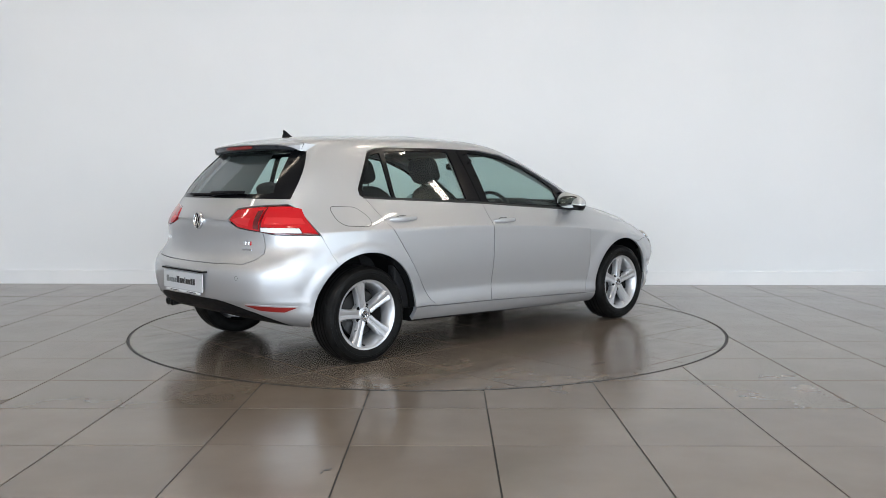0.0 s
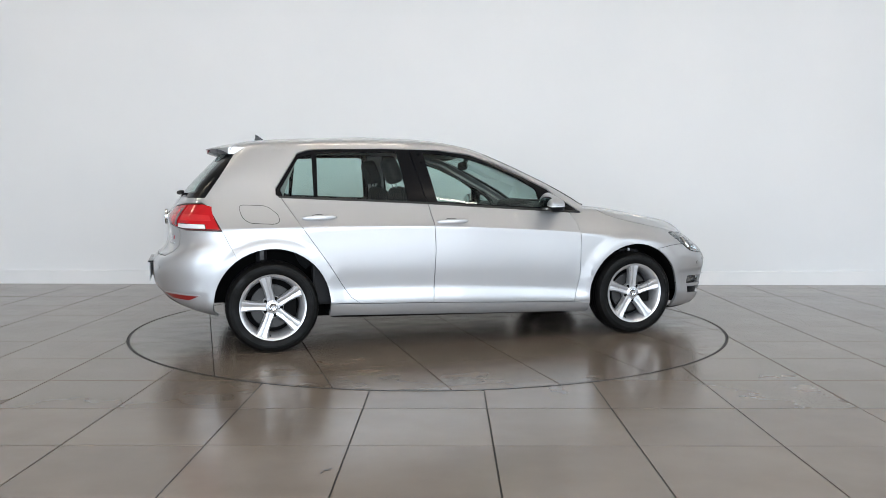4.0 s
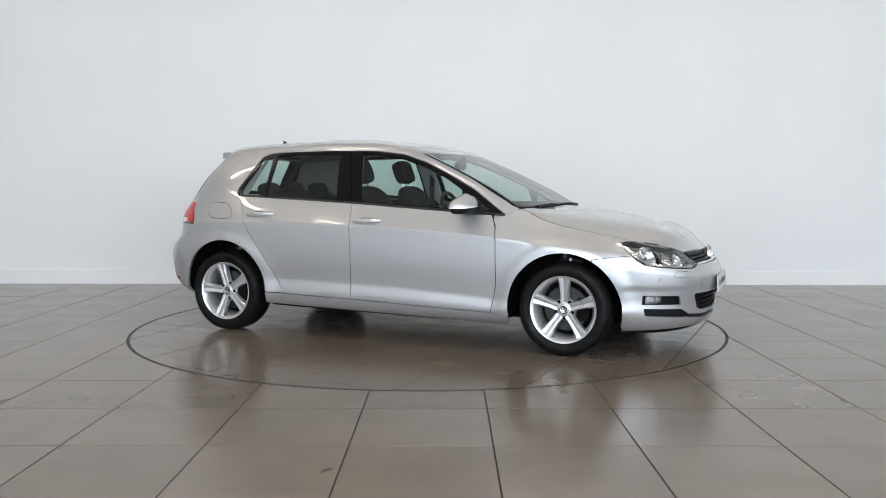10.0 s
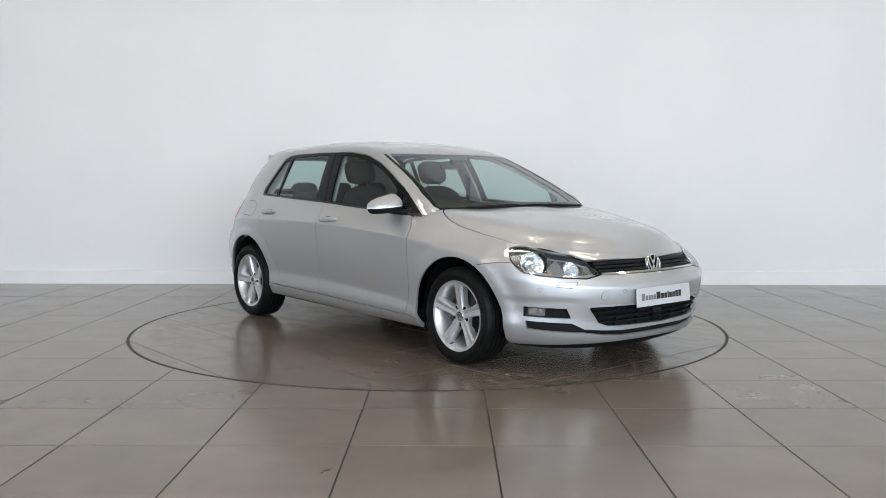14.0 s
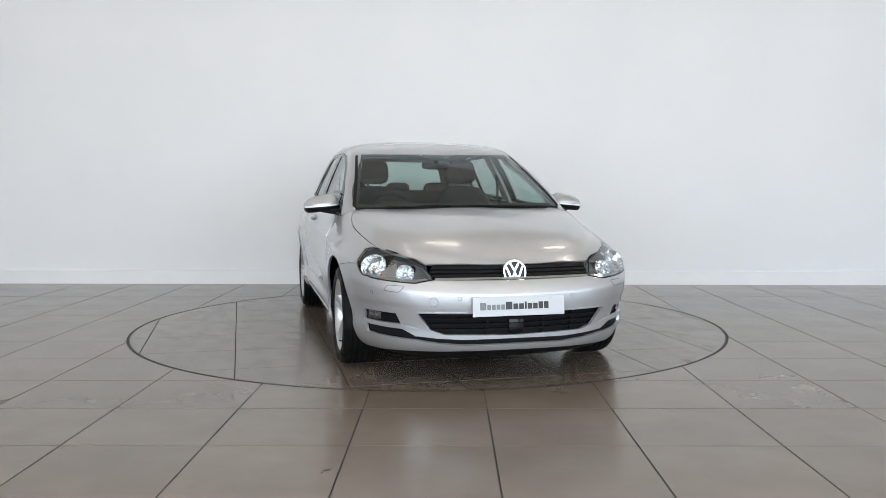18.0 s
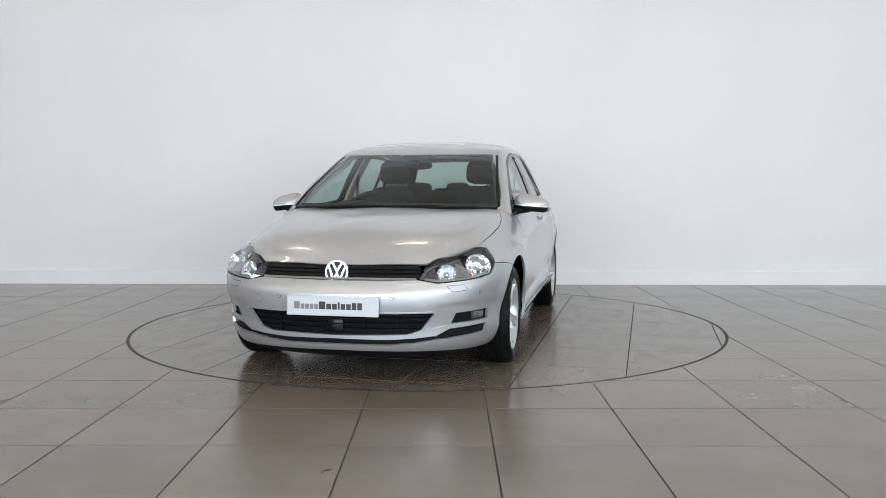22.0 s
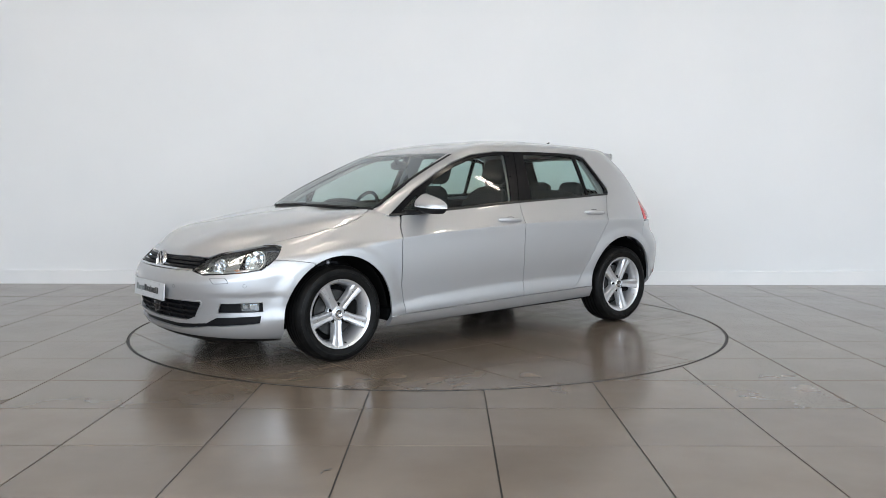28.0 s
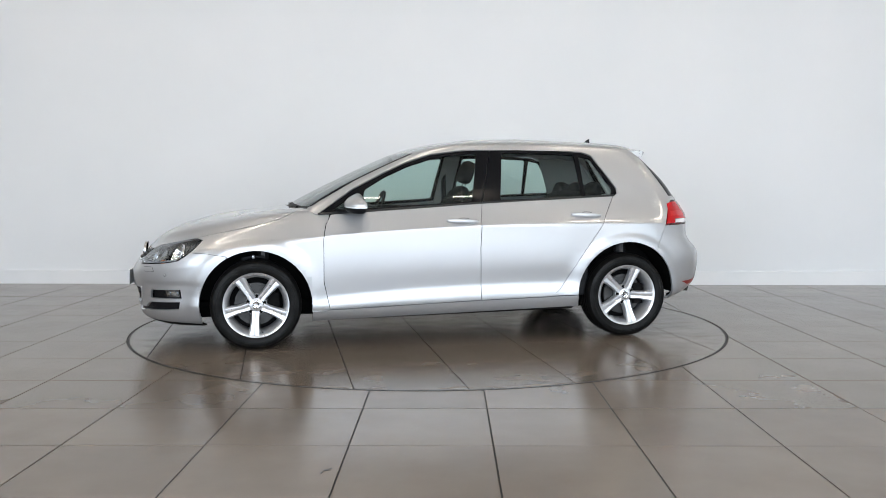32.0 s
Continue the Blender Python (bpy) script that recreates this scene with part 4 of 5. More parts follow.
# ---- headlamps ----
BOWLS = ((0.828, 0.666, 0.070), (0.618, 0.632, 0.049))
bowl_holes = [disc(u, z, r * 0.98, 24) for u, z, r in BOWLS]
lamp_bowls = pair("headlamp", car, LAMP_GREY, cut(A, "uz", grown(LAMP, 0.008), bowl_holes, out=-0.034, **FRONT), 0.004, "clear headlamp with twin chrome reflectors")
pair("headlamp_back", lamp_bowls, LINER, cut(A, "uz", LAMP, out=-0.10, **FRONT), 0.004)
pair("headlamp_lens", lamp_bowls, LENS, cut(A, "uz", grown(LAMP, -0.003), out=0.0, **FRONT), 0.003)
pair("headlamp_rim", lamp_bowls, GLOSS_BLACK, cut(A, "uz", grown(LAMP, -0.001), [turned_left(grown(LAMP, -0.0045))], out=-0.003, **FRONT), 0.003)
floor_strip = [(0.47, 0.592), (0.56, 0.577), (0.70, 0.585), (0.83, 0.595), (0.905, 0.609), (0.90, 0.626), (0.83, 0.613), (0.70, 0.602), (0.56, 0.598), (0.50, 0.606)]
pair("headlamp_strip", lamp_bowls, CHROME, cut(A, "uz", floor_strip, out=-0.018, **FRONT), 0.016, "chrome strip")
wedge = [(0.675, 0.604), (0.775, 0.611), (0.765, 0.640), (0.715, 0.684), (0.680, 0.655)]
pair("headlamp_wedge", lamp_bowls, CHROME, cut(A, "uz", wedge, bowl_holes, out=-0.022, **FRONT), 0.01, "chrome lamp divider")
for s in (1, -1):
    for u, z, r in BOWLS:
        place, nrm = stick(A, u, z, -0.020)
        nrm = (nrm * 0.7 + Vector((0.5, 0, 0.0))).normalized()
        bowl = [(0.012, 0.045), (0.02, 0.050), (r * 0.55, 0.042), (r * 0.85, 0.022), (r, 0.0), (r * 1.06, 0.001), (r * 1.06, 0.012)]
        m = facing(place, nrm)
        bm = moved(revolved(bowl, 13), m)
        ref = part("reflector", bm if s > 0 else flipped(bm), LAMP_CHROME, lamp_bowls[0 if s > 0 else 1], "round faceted chrome reflector")
        bm = moved(revolved([(0.0, 0.008), (0.010, 0.012), (0.014, 0.026), (0.014, 0.05)], 20), m)
        part("bulb", bm if s > 0 else flipped(bm), SATIN, ref, smooth=True)
    place, nrm = stick(A, 0.76, 0.60, -0.03)
    bm = moved(lump(0.022, 0.012, 0.014), facing(place, nrm))
    part("indicator", bm if s > 0 else flipped(bm), ORANGE, lamp_bowls[0 if s > 0 else 1], "small amber bulb", smooth=True)

# ---- badges and plates, their writing as plain shapes ----
def badge(parent, m, r):
    ring = part("badge", moved(revolved([(r * 0.80, -0.004), (r * 0.84, -0.011), (r * 0.95, -0.011), (r, -0.003), (r, 0.006)], 40), m), CHROME, parent, "round chrome badge on a dark ground", smooth=True)
    part("badge_ground", moved(revolved([(0.0, -0.002), (r * 0.82, -0.002), (r * 0.82, 0.006)], 40), m), GLOSS_BLACK, ring)
    for x0, z0, x1, z1 in ((-0.34, 0.66, 0.0, 0.08), (0.34, 0.66, 0.0, 0.08), (-0.66, 0.36, -0.26, -0.62), (0.66, 0.36, 0.26, -0.62), (-0.26, -0.62, 0.0, -0.08), (0.26, -0.62, 0.0, -0.08)):
        d = Vector((x1 - x0, 0, z1 - z0)) * r
        bm = box_bm(-d.length / 2 - r * 0.06, d.length / 2 + r * 0.06, -0.008, 0.0, -r * 0.085, r * 0.085, 0.0015, 1)
        moved(bm, m @ Matrix.Translation(((x0 + x1) / 2 * r, 0, (z0 + z1) / 2 * r)) @ Matrix.Rotation(-math.atan2(d.z, d.x), 4, "Y"))
        part("badge_bar", bm, CHROME, ring)
    return ring


badge(car, pose(A.on("uz", (C0, 0.624))[0] + 0.008, 0.0, 0.624, 0, 0, 90) @ pose(0, 0, 0, -10), 0.069)


def plate(name, m, wide, high, second=False):
    ob = part(name, moved(box_bm(-wide / 2, wide / 2, -0.004, 0.004, -high / 2, high / 2, 0.003), m), PLATE_WHITE, car, "white dealer plate with dark lettering as plain bars")
    x = -wide * 0.42
    for w, h, mat, gap in [(0.030, 0.040, INK_GREY, 0.006)] + [(0.019, 0.028, INK_GREY, 0.005)] * 4 + [(0.034, 0.042, INK, 0.006)] + [(0.025, 0.031, INK, 0.005)] * 2 + [(0.010, 0.040, INK, 0.005)] + [(0.024, 0.031, INK, 0.005)] * 2 + [(0.024, 0.038, INK, 0.005)] * 2:
        w, gap = w * wide / 0.415, gap * wide / 0.415
        w, gap = w * 0.86, gap * 0.86
        part("bar", moved(box_bm(x, x + w, -0.0052, -0.0035, -0.018, -0.018 + h), m), mat, ob)
        x += w + gap
    return ob


plate("front_plate", pose(2.207, 0.0, 0.447, 0, 0, 90) @ pose(0, 0, 0, -4), 0.525, 0.108)
# ---- glazing: frames and panes of the flank ----
pane_front = rounded([(-0.178, 0.986), (0.02, 0.975), (0.46, 0.948), (0.60, 0.942), (0.575, 1.075), (0.44, 1.158), (0.27, 1.236), (0.08, 1.296), (-0.08, 1.320), (-0.245, 1.332)], 0.02)
pane_rear = rounded([(-1.005, 1.020), (-0.385, 0.997), (-0.432, 1.330), (-0.47, 1.336), (-0.80, 1.332), (-0.99, 1.322)], 0.02)
pane_small = rounded([(-1.030, 1.022), (-1.235, 1.030), (-1.250, 1.075), (-1.115, 1.295), (-1.025, 1.316)], 0.012)
outline_f = [(-0.246, 0.972), (0.0, 0.957), (0.48, 0.927), (0.902, 0.904), (0.66, 1.070), (0.45, 1.178), (0.28, 1.256), (0.09, 1.316), (-0.16, 1.347), (-0.343, 1.356)]
outline_r = [(-1.258, 1.021), (-0.8, 1.000), (-0.252, 0.973), (-0.349, 1.356), (-0.47, 1.362), (-0.80, 1.356), (-1.05, 1.338), (-1.123, 1.313), (-1.279, 1.075), (-1.279, 1.037)]


def even_pane(shape):
    """A cut sheet laid onto one evenly bowed surface, as rolled glass is."""
    p = np.array(shape[0])
    x, z = p[:, 0], p[:, 2]
    terms = np.stack([np.ones_like(x), x, z, x * x, x * z, z * z], 1)
    p[:, 1] = terms @ np.linalg.lstsq(terms, p[:, 1], rcond=None)[0]
    return [tuple(float(c) for c in v) for v in p], shape[1]


for doors, outline, holes in ((front_doors, outline_f, [pane_front, rounded([(0.635, 0.945), (0.80, 0.936), (0.65, 1.040)], 0.01)]), (rear_doors, outline_r, [pane_rear, pane_small])):
    shape = cut(B, "xz", outline, holes, out=-0.004, **SIDE)
    pair("window_frame", doors, GLOSS_BLACK, shape, 0.016, "gloss black window frame")
for doors, shape in ((front_doors, pane_front), (rear_doors, pane_rear), (rear_doors, pane_small), (front_doors, [(0.635, 0.945), (0.80, 0.936), (0.65, 1.040)])):
    for ob in pair("window_pane", doors, GLASS, even_pane(cut(B, "xz", grown(shape, 0.006), out=-0.009, **SIDE)), 0.0, "green-tinted window pane"):
        ob.visible_shadow = False
belt = [(-1.26, 1.019), (-0.8, 0.998), (-0.26, 0.971), (0.0, 0.955), (0.48, 0.925), (0.90, 0.902), (0.90, 0.914), (0.48, 0.939), (0.0, 0.969), (-0.26, 0.985), (-0.8, 1.012), (-1.26, 1.032)]
pair("belt_seal", car, SEAL, cut(B, "xz", belt, out=0.002, **SIDE), 0.008)
# windscreen and its black border, cut in the view from ahead
bx, by = B.at_x, B.at_y
ws = [(0.0, 0.962), (-0.35, 0.960), (-0.60, 0.957), (-0.72, 0.957), (-0.723, 0.970), (-0.665, 1.14), (-0.608, 1.30), (-0.596, 1.325), (-0.30, 1.345), (0.0, 1.352)]
ws_in = [(0.02, 0.985), (-0.35, 0.983), (-0.60, 0.98), (-0.690, 0.979), (-0.686, 0.99), (-0.634, 1.14), (-0.580, 1.295), (-0.568, 1.310), (-0.30, 1.327), (0.02, 1.334)]
WIN = dict(along=(0, 46), up=(60, None))
panel("windscreen_border", car, SEAL, cut(B, "yz", ws, [ws_in], out=-0.003, **WIN), 0.006, "black windscreen border", both=True)
screen = panel("windscreen", car, GLASS, cut(B, "yz", ws, out=-0.0005, **WIN), 0.0, "raked green-tinted windscreen", both=True)
screen.visible_shadow = False
pair("windscreen_trim", screen, PLASTIC, cut(B, "yz", [(-0.722, 0.957), (-0.725, 0.970), (-0.667, 1.14), (-0.610, 1.30), (-0.598, 1.325), (-0.584, 1.318), (-0.594, 1.297), (-0.649, 1.137), (-0.706, 0.968), (-0.704, 0.957)], out=0.002, **WIN), 0.006, "black trim beside the windscreen")
panel("sensor_patch", screen, GLOSS_BLACK, cut(B, "yz", [(0.0, 1.345), (-0.115, 1.343), (-0.095, 1.305), (-0.06, 1.293), (0.0, 1.290)], out=-0.006, **WIN), 0.003, "dark mirror patch of the windscreen", both=True)
# roof
outline = [(0.30, 0.0)] + [(0.29, -0.30), (0.245, -0.52), (0.20, -0.60), (0.05, -0.68), (-1.3, -0.68), (-1.53, -0.62), (-1.545, -0.40), (-1.56, 0.0)]
rows_roof = (6 * 15 - 2, None)
panel("roof", car, PAINT, cut(B, "xy", outline, up=rows_roof), 0.012, "silver roof panel", both=True)
# headlining
panel("headlining", car, LINING, cut(B, "xy", [(0.16, 0), (0.12, -0.5), (-0.1, -0.56), (-1.3, -0.52), (-1.42, 0)], out=-0.035, up=rows_roof), 0.01, both=True)
# inner pillars, pale
for line in ([(0.90, 0.93), (0.66, 1.085), (0.45, 1.195), (0.28, 1.273), (0.09, 1.332), (-0.16, 1.362), (-0.16, 1.392), (0.09, 1.37), (0.28, 1.31), (0.45, 1.225), (0.70, 1.10), (0.95, 0.95)],
             [(-0.34, 0.97), (-0.20, 0.97), (-0.27, 1.37), (-0.40, 1.37)], [(-1.24, 1.03), (-1.75, 1.03), (-1.50, 1.34), (-1.10, 1.36)]):
    pair("inner_pillar", car, LINING, cut(B, "xz", line, out=-0.045, along=(22, 140)), 0.02)

# ---- tail ----
rear0 = lambda y: B.at_y(y, True)
rx = B.at_x
M = B.run[-1]
tail_lamp = [(rx(-1.636), 0.810), (rx(-1.712), 0.968), (rx(-1.80), 0.982), (rear0(-0.63), 0.980), (rear0(-0.50), 0.972), (rear0(-0.385), 0.958), (rear0(-0.345), 0.897), (rear0(-0.35), 0.883), (rear0(-0.44), 0.848), (rear0(-0.60), 0.826), (rx(-1.86), 0.814)]
TAILS = dict(along=(100, None))
outline = [(rx(-1.76), 0.993), (rear0(-0.62), 0.986), (rear0(-0.50), 0.977), (rear0(-0.38), 0.963), (rear0(-0.338), 0.898), (rear0(-0.344), 0.879), (rear0(-0.44), 0.843), (rear0(-0.625), 0.8215), (rear0(-0.635), 0.70), (rear0(-0.60), 0.665), (rear0(-0.54), 0.640), (rear0(-0.3), 0.632), (M, 0.630), (M, 1.022), (rear0(-0.45), 1.022), (rear0(-0.60), 1.020), (rx(-1.80), 1.018)]
hatch = panel("tailgate", car, PAINT, cut(B, "uz", outline, **TAILS), 0.014, "silver tailgate", both=True)
tl = pair("tail_lamp", car, DARK_RED, cut(B, "uz", tail_lamp, out=-0.010, **TAILS), 0.012, "red wrap-round tail lamp with a clear strip")
inner = [(rear0(-0.357), 0.893), (rear0(-0.44), 0.855), (rear0(-0.598), 0.833), (rear0(-0.618), 0.974), (rear0(-0.50), 0.966), (rear0(-0.393), 0.952)]
outer = [(rear0(-0.622), 0.855), (rx(-1.80), 0.853), (rx(-1.735), 0.851), (rx(-1.728), 0.821), (rx(-1.648), 0.816), (rx(-1.716), 0.962), (rx(-1.80), 0.976), (rear0(-0.634), 0.975)]
low = [(rear0(-0.616), 0.829), (rx(-1.86), 0.823), (rx(-1.735), 0.823), (rx(-1.740), 0.848), (rx(-1.80), 0.850), (rear0(-0.619), 0.852)]
glow = [(rear0(-0.64), 0.872), (rx(-1.80), 0.872), (rx(-1.70), 0.872), (rx(-1.715), 0.905), (rx(-1.80), 0.912), (rear0(-0.645), 0.912)]
inner_glow = [(rear0(-0.385), 0.895), (rear0(-0.44), 0.872), (rear0(-0.53), 0.860), (rear0(-0.54), 0.905), (rear0(-0.44), 0.912)]
bar = [(rear0(-0.565), 0.845), (rear0(-0.60), 0.840), (rear0(-0.612), 0.955), (rear0(-0.575), 0.950)]
for shape, mat, name, lab in ((inner, RED_LENS, "lamp_lens", "red lens"), (outer, RED_LENS, "lamp_lens", "red lens"), (low, CLEAR_WHITE, "reversing_lens", "clear white strip")):
    pair(name, tl, mat, cut(B, "uz", shape, out=0.0015, **TAILS), 0.012, lab)
for shape, mat, name, lab in ((glow, PALE_RED, "lamp_cell", "paler red reflector cell"), (inner_glow, PALE_RED, "lamp_cell", "paler red reflector cell"), (bar, DARK_RED, "lamp_bar", "dark divider between the lenses")):
    pair(name, tl, mat, cut(B, "uz", shape, out=0.0024, **TAILS), 0.004, lab)
# rear window, its black border, wiper and spoiler
verts = [(0.0, 1.026), (-0.50, 1.026), (-0.64, 1.023), (-0.705, 1.02), (-0.655, 1.20), (-0.59, 1.338), (-0.3, 1.345), (0.0, 1.347)]
glass_in = [(0.02, 1.052), (-0.48, 1.052), (-0.57, 1.055), (-0.50, 1.22), (-0.445, 1.318), (-0.3, 1.325), (0.02, 1.327)]
REARW = dict(along=(112, None), up=(60, None))
pair("rear_window_border", hatch, GLOSS_BLACK, cut(B, "yz", verts, [glass_in], out=-0.003, **REARW), 0.008, "gloss black rear window border")
rw = panel("rear_window", hatch, GLASS, cut(B, "yz", glass_in, out=-0.006, **REARW), 0.0, "green-tinted rear window", both=True)
rw.visible_shadow = False


def spoiler_bm(face):
    """A shelf over the rear window, carried on from the roof; face: its dark rear and lower side alone."""
    bm = bmesh.new()
    rows = []
    for k in range(29):
        f = k / 14 - 1
        bow = f * f
        tip, z = -1.708 + 0.105 * bow + 0.03 * bow**6, 1.366 - 0.008 * bow
        deep = 0.034 * abs(f) ** 12
        if face:
            prof = [(tip + 0.010, z - 0.008), (tip + 0.015, z - 0.034), (tip + 0.030, z - 0.040), (-1.56 + 0.02 * bow, z - 0.046), (-1.50, z - 0.040), (-1.50, z - 0.012)]
        else:
            prof = [(-1.43, z + 0.048 - 0.050 * bow), (-1.50, z + 0.043 - 0.042 * bow), (-1.60 + 0.05 * bow, z + 0.025 - 0.021 * bow), (tip + 0.03, z + 0.005), (tip + 0.006, z - 0.002), (tip, z - 0.006), (tip + 0.003, z - 0.010 - deep), (tip + 0.02, z - 0.011 - deep), (-1.50, z - 0.013 - deep)]
        rows.append([bm.verts.new((x, f * min(0.530 + (x + 1.607) * 0.16, 0.552) * (0.965 if face else 1.0), zz)) for x, zz in prof])
    n = len(rows[0])
    for a, b in zip(rows, rows[1:]):
        for q in range(n):
            bm.faces.new((a[q], a[(q + 1) % n], b[(q + 1) % n], b[q]))
    bm.faces.new(rows[0])
    bm.faces.new(rows[-1][::-1])
    return bm


spoiler = part("roof_spoiler", spoiler_bm(False), PAINT, car, "silver roof spoiler over the rear window", smooth=True)
part("spoiler_face", spoiler_bm(True), SLATE, spoiler, "dark slate rear face", smooth=True)
part("brake_light", moved(lump(0.006, 0.165, 0.011, power=4), pose(-1.692, 0, 1.343, 0, -10, 0)), RED_SOLID, spoiler, "long red high brake light", smooth=True)
wiper = part("rear_wiper", tube_bm([(-1.895, -0.02, 1.050), (-1.885, -0.20, 1.060), (-1.872, -0.33, 1.062), (-1.868, -0.37, 1.064)], [0.022, 0.014, 0.010, 0.004], 8, 0.7), PLASTIC, hatch, "black rear wiper", smooth=True)
part("wiper_blade", tube_bm([(-1.872, 0.33, 1.046), (-1.888, 0.0, 1.046), (-1.870, -0.36, 1.056)], 0.008, 6), PLASTIC, wiper)
badge(hatch, pose(B.on("uz", (M, 0.880), (130, None))[0] - 0.006, 0.0, 0.880, 0, 0, -90), 0.055)


def letter_bar(y, z, w, h, mat):
    """A small raised bar on the tailgate."""
    place, n = stick(B, rear0(-abs(y)), z)
    m = facing(Vector((place.x, 0, place.z)) + Vector((0, place.y, 0)), n)
    bm = moved(box_bm(-w / 2, w / 2, -0.003, 0.002, -h / 2, h / 2, 0.001, 1), m)
    part("lettering_bar", bm if y < 0 else flipped(bm), mat, hatch, "small badge lettering as plain bars")


for y, w, mat in ((-0.505, 0.020, CHROME), (-0.530, 0.020, CHROME), (-0.553, 0.010, RED_LENS)):
    letter_bar(y, 0.752, w, 0.024, mat)
letter_bar(-0.525, 0.722, 0.080, 0.010, SATIN)
for y in (0.50, 0.53, 0.56, 0.59):
    letter_bar(y, 0.755, 0.020, 0.022, CHROME)
# rear bumper
outline = [(rx(-1.545), 0.629), (rx(-1.632), 0.803), (rx(-1.86), 0.809), (rear0(-0.63), 0.820), (rear0(-0.64), 0.70), (rear0(-0.605), 0.661), (rear0(-0.545), 0.636), (rear0(-0.3), 0.628), (M, 0.626), (M, 0.420), (rear0(-0.35), 0.414), (rear0(-0.415), 0.406), (rear0(-0.50), 0.387), (rear0(-0.62), 0.352), (rear0(-0.69), 0.318), (rx(-1.805), 0.272), (rx(-1.74), 0.252), (rx(-1.69), 0.248), (rx(-1.62), 0.45)]
arch_rear = [(rx(-WHEEL_X + (ARCH_R + 0.006) * math.cos(a)), HUB_Z + 0.01 + (ARCH_R + 0.006) * math.sin(a)) for a in (2 * math.pi * k / 48 for k in range(48))]
rear_bumper = panel("rear_bumper", car, PAINT, cut(B, "uz", outline, [arch_rear], **TAILS), 0.016, "silver rear bumper", both=True)
skirt = [(M, 0.418), (rear0(-0.35), 0.412), (rear0(-0.415), 0.404), (rear0(-0.50), 0.385), (rear0(-0.62), 0.350), (rear0(-0.69), 0.316), (rx(-1.805), 0.270), (rx(-1.75), 0.250), (rear0(-0.70), 0.250), (rear0(-0.62), 0.272), (rear0(-0.3), 0.300), (M, 0.305)]
panel("rear_skirt", rear_bumper, PLASTIC, cut(B, "uz", skirt, out=-0.006, **TAILS), 0.02, "black lower rear skirt", both=True)
refl = rounded([(rear0(-0.575), 0.399), (rear0(-0.66), 0.371), (rear0(-0.75), 0.360), (rx(-1.765), 0.386), (rear0(-0.70), 0.396)], 0.004)
pair("reflector_edge", rear_bumper, PAINT, cut(B, "uz", grown(refl, 0.007), out=0.0035, **TAILS), 0.01)
pair("reflector_lamp", rear_bumper, RED_SOLID, cut(B, "uz", refl, out=0.005, **TAILS), 0.01, "narrow red reflector")
button("parking_sensor", rear_bumper, rear0(-0.55), 0.56, 0.011, PAINT, B, ring=SEAL)
rear_plate = plate("rear_plate", pose(-2.104, 0.0, 0.507, 0, 0, -90), 0.52, 0.112)
part("plate_foot", box_bm(-2.110, -2.100, -0.225, 0.225, 0.434, 0.449, 0.002, 1), CLEAR_WHITE, rear_plate, "white strip below the plate")
for y in (-0.12, 0.10):
    part("bar", box_bm(-2.1112, -2.109, y - 0.06, y + 0.06, 0.439, 0.444), INK, rear_plate)
# black strip laid in as the shadow under the plate recess's upper edge
part("plate_shadow_strip", box_bm(-2.114, -2.06, -0.275, 0.275, 0.571, 0.583, 0.004), GLOSS_BLACK, rear_bumper, "dark strip over the plate for the shadow of its recess")
for y in (0.50, 0.565):
    bm = moved(revolved([(0.021, -0.06), (0.026, -0.06), (0.026, 0.10), (0.021, 0.10)], 20, True), pose(-1.885, y, 0.312, 0, 0, -90) @ pose(0, 0, 0, 6))
    part("exhaust_tip", bm, STEEL, car, "round steel exhaust tip", smooth=True)

# ---- mirrors, handles, aerial, wipers ----
def handle_parts(doors, x, z, y):
    for s, door in zip((1, -1), doors):
        bm = lump(0.116, 0.014, 0.017, power=3.2)
        for v in bm.verts:
            v.co.y -= 0.016 * (1 - (v.co.x / 0.116) ** 2)
            v.co.z += 0.004 * v.co.x / 0.116
        moved(bm, pose(x, y, z))
        h = part("door_handle", bm if s > 0 else flipped(bm), PAINT, door, "silver bow door handle", smooth=True)
        bm = moved(lump(0.060, 0.004, 0.031, power=2.3), pose(x - 0.005, y + 0.006, z - 0.012))
        cup = part("handle_cup", bm if s > 0 else flipped(bm), PAINT, h, smooth=True)
        # thin dark ring round the cup, a shadow built as a shape
        bm = moved(lump(0.0635, 0.0025, 0.0345, power=2.3), pose(x - 0.005, y + 0.0065, z - 0.012))
        part("joint", bm if s > 0 else flipped(bm), SEAL, cup, smooth=True)
        # dark strip under the bow, its shade put in as a shape
        bm = moved(lump(0.112, 0.004, 0.006, power=2.6), pose(x, y + 0.002, z - 0.018))
        part("handle_shade", bm if s > 0 else flipped(bm), SEAL, h, smooth=True)


handle_parts(front_doors, -0.094, 0.853, -0.876)
handle_parts(rear_doors, -1.008, 0.888, -0.850)


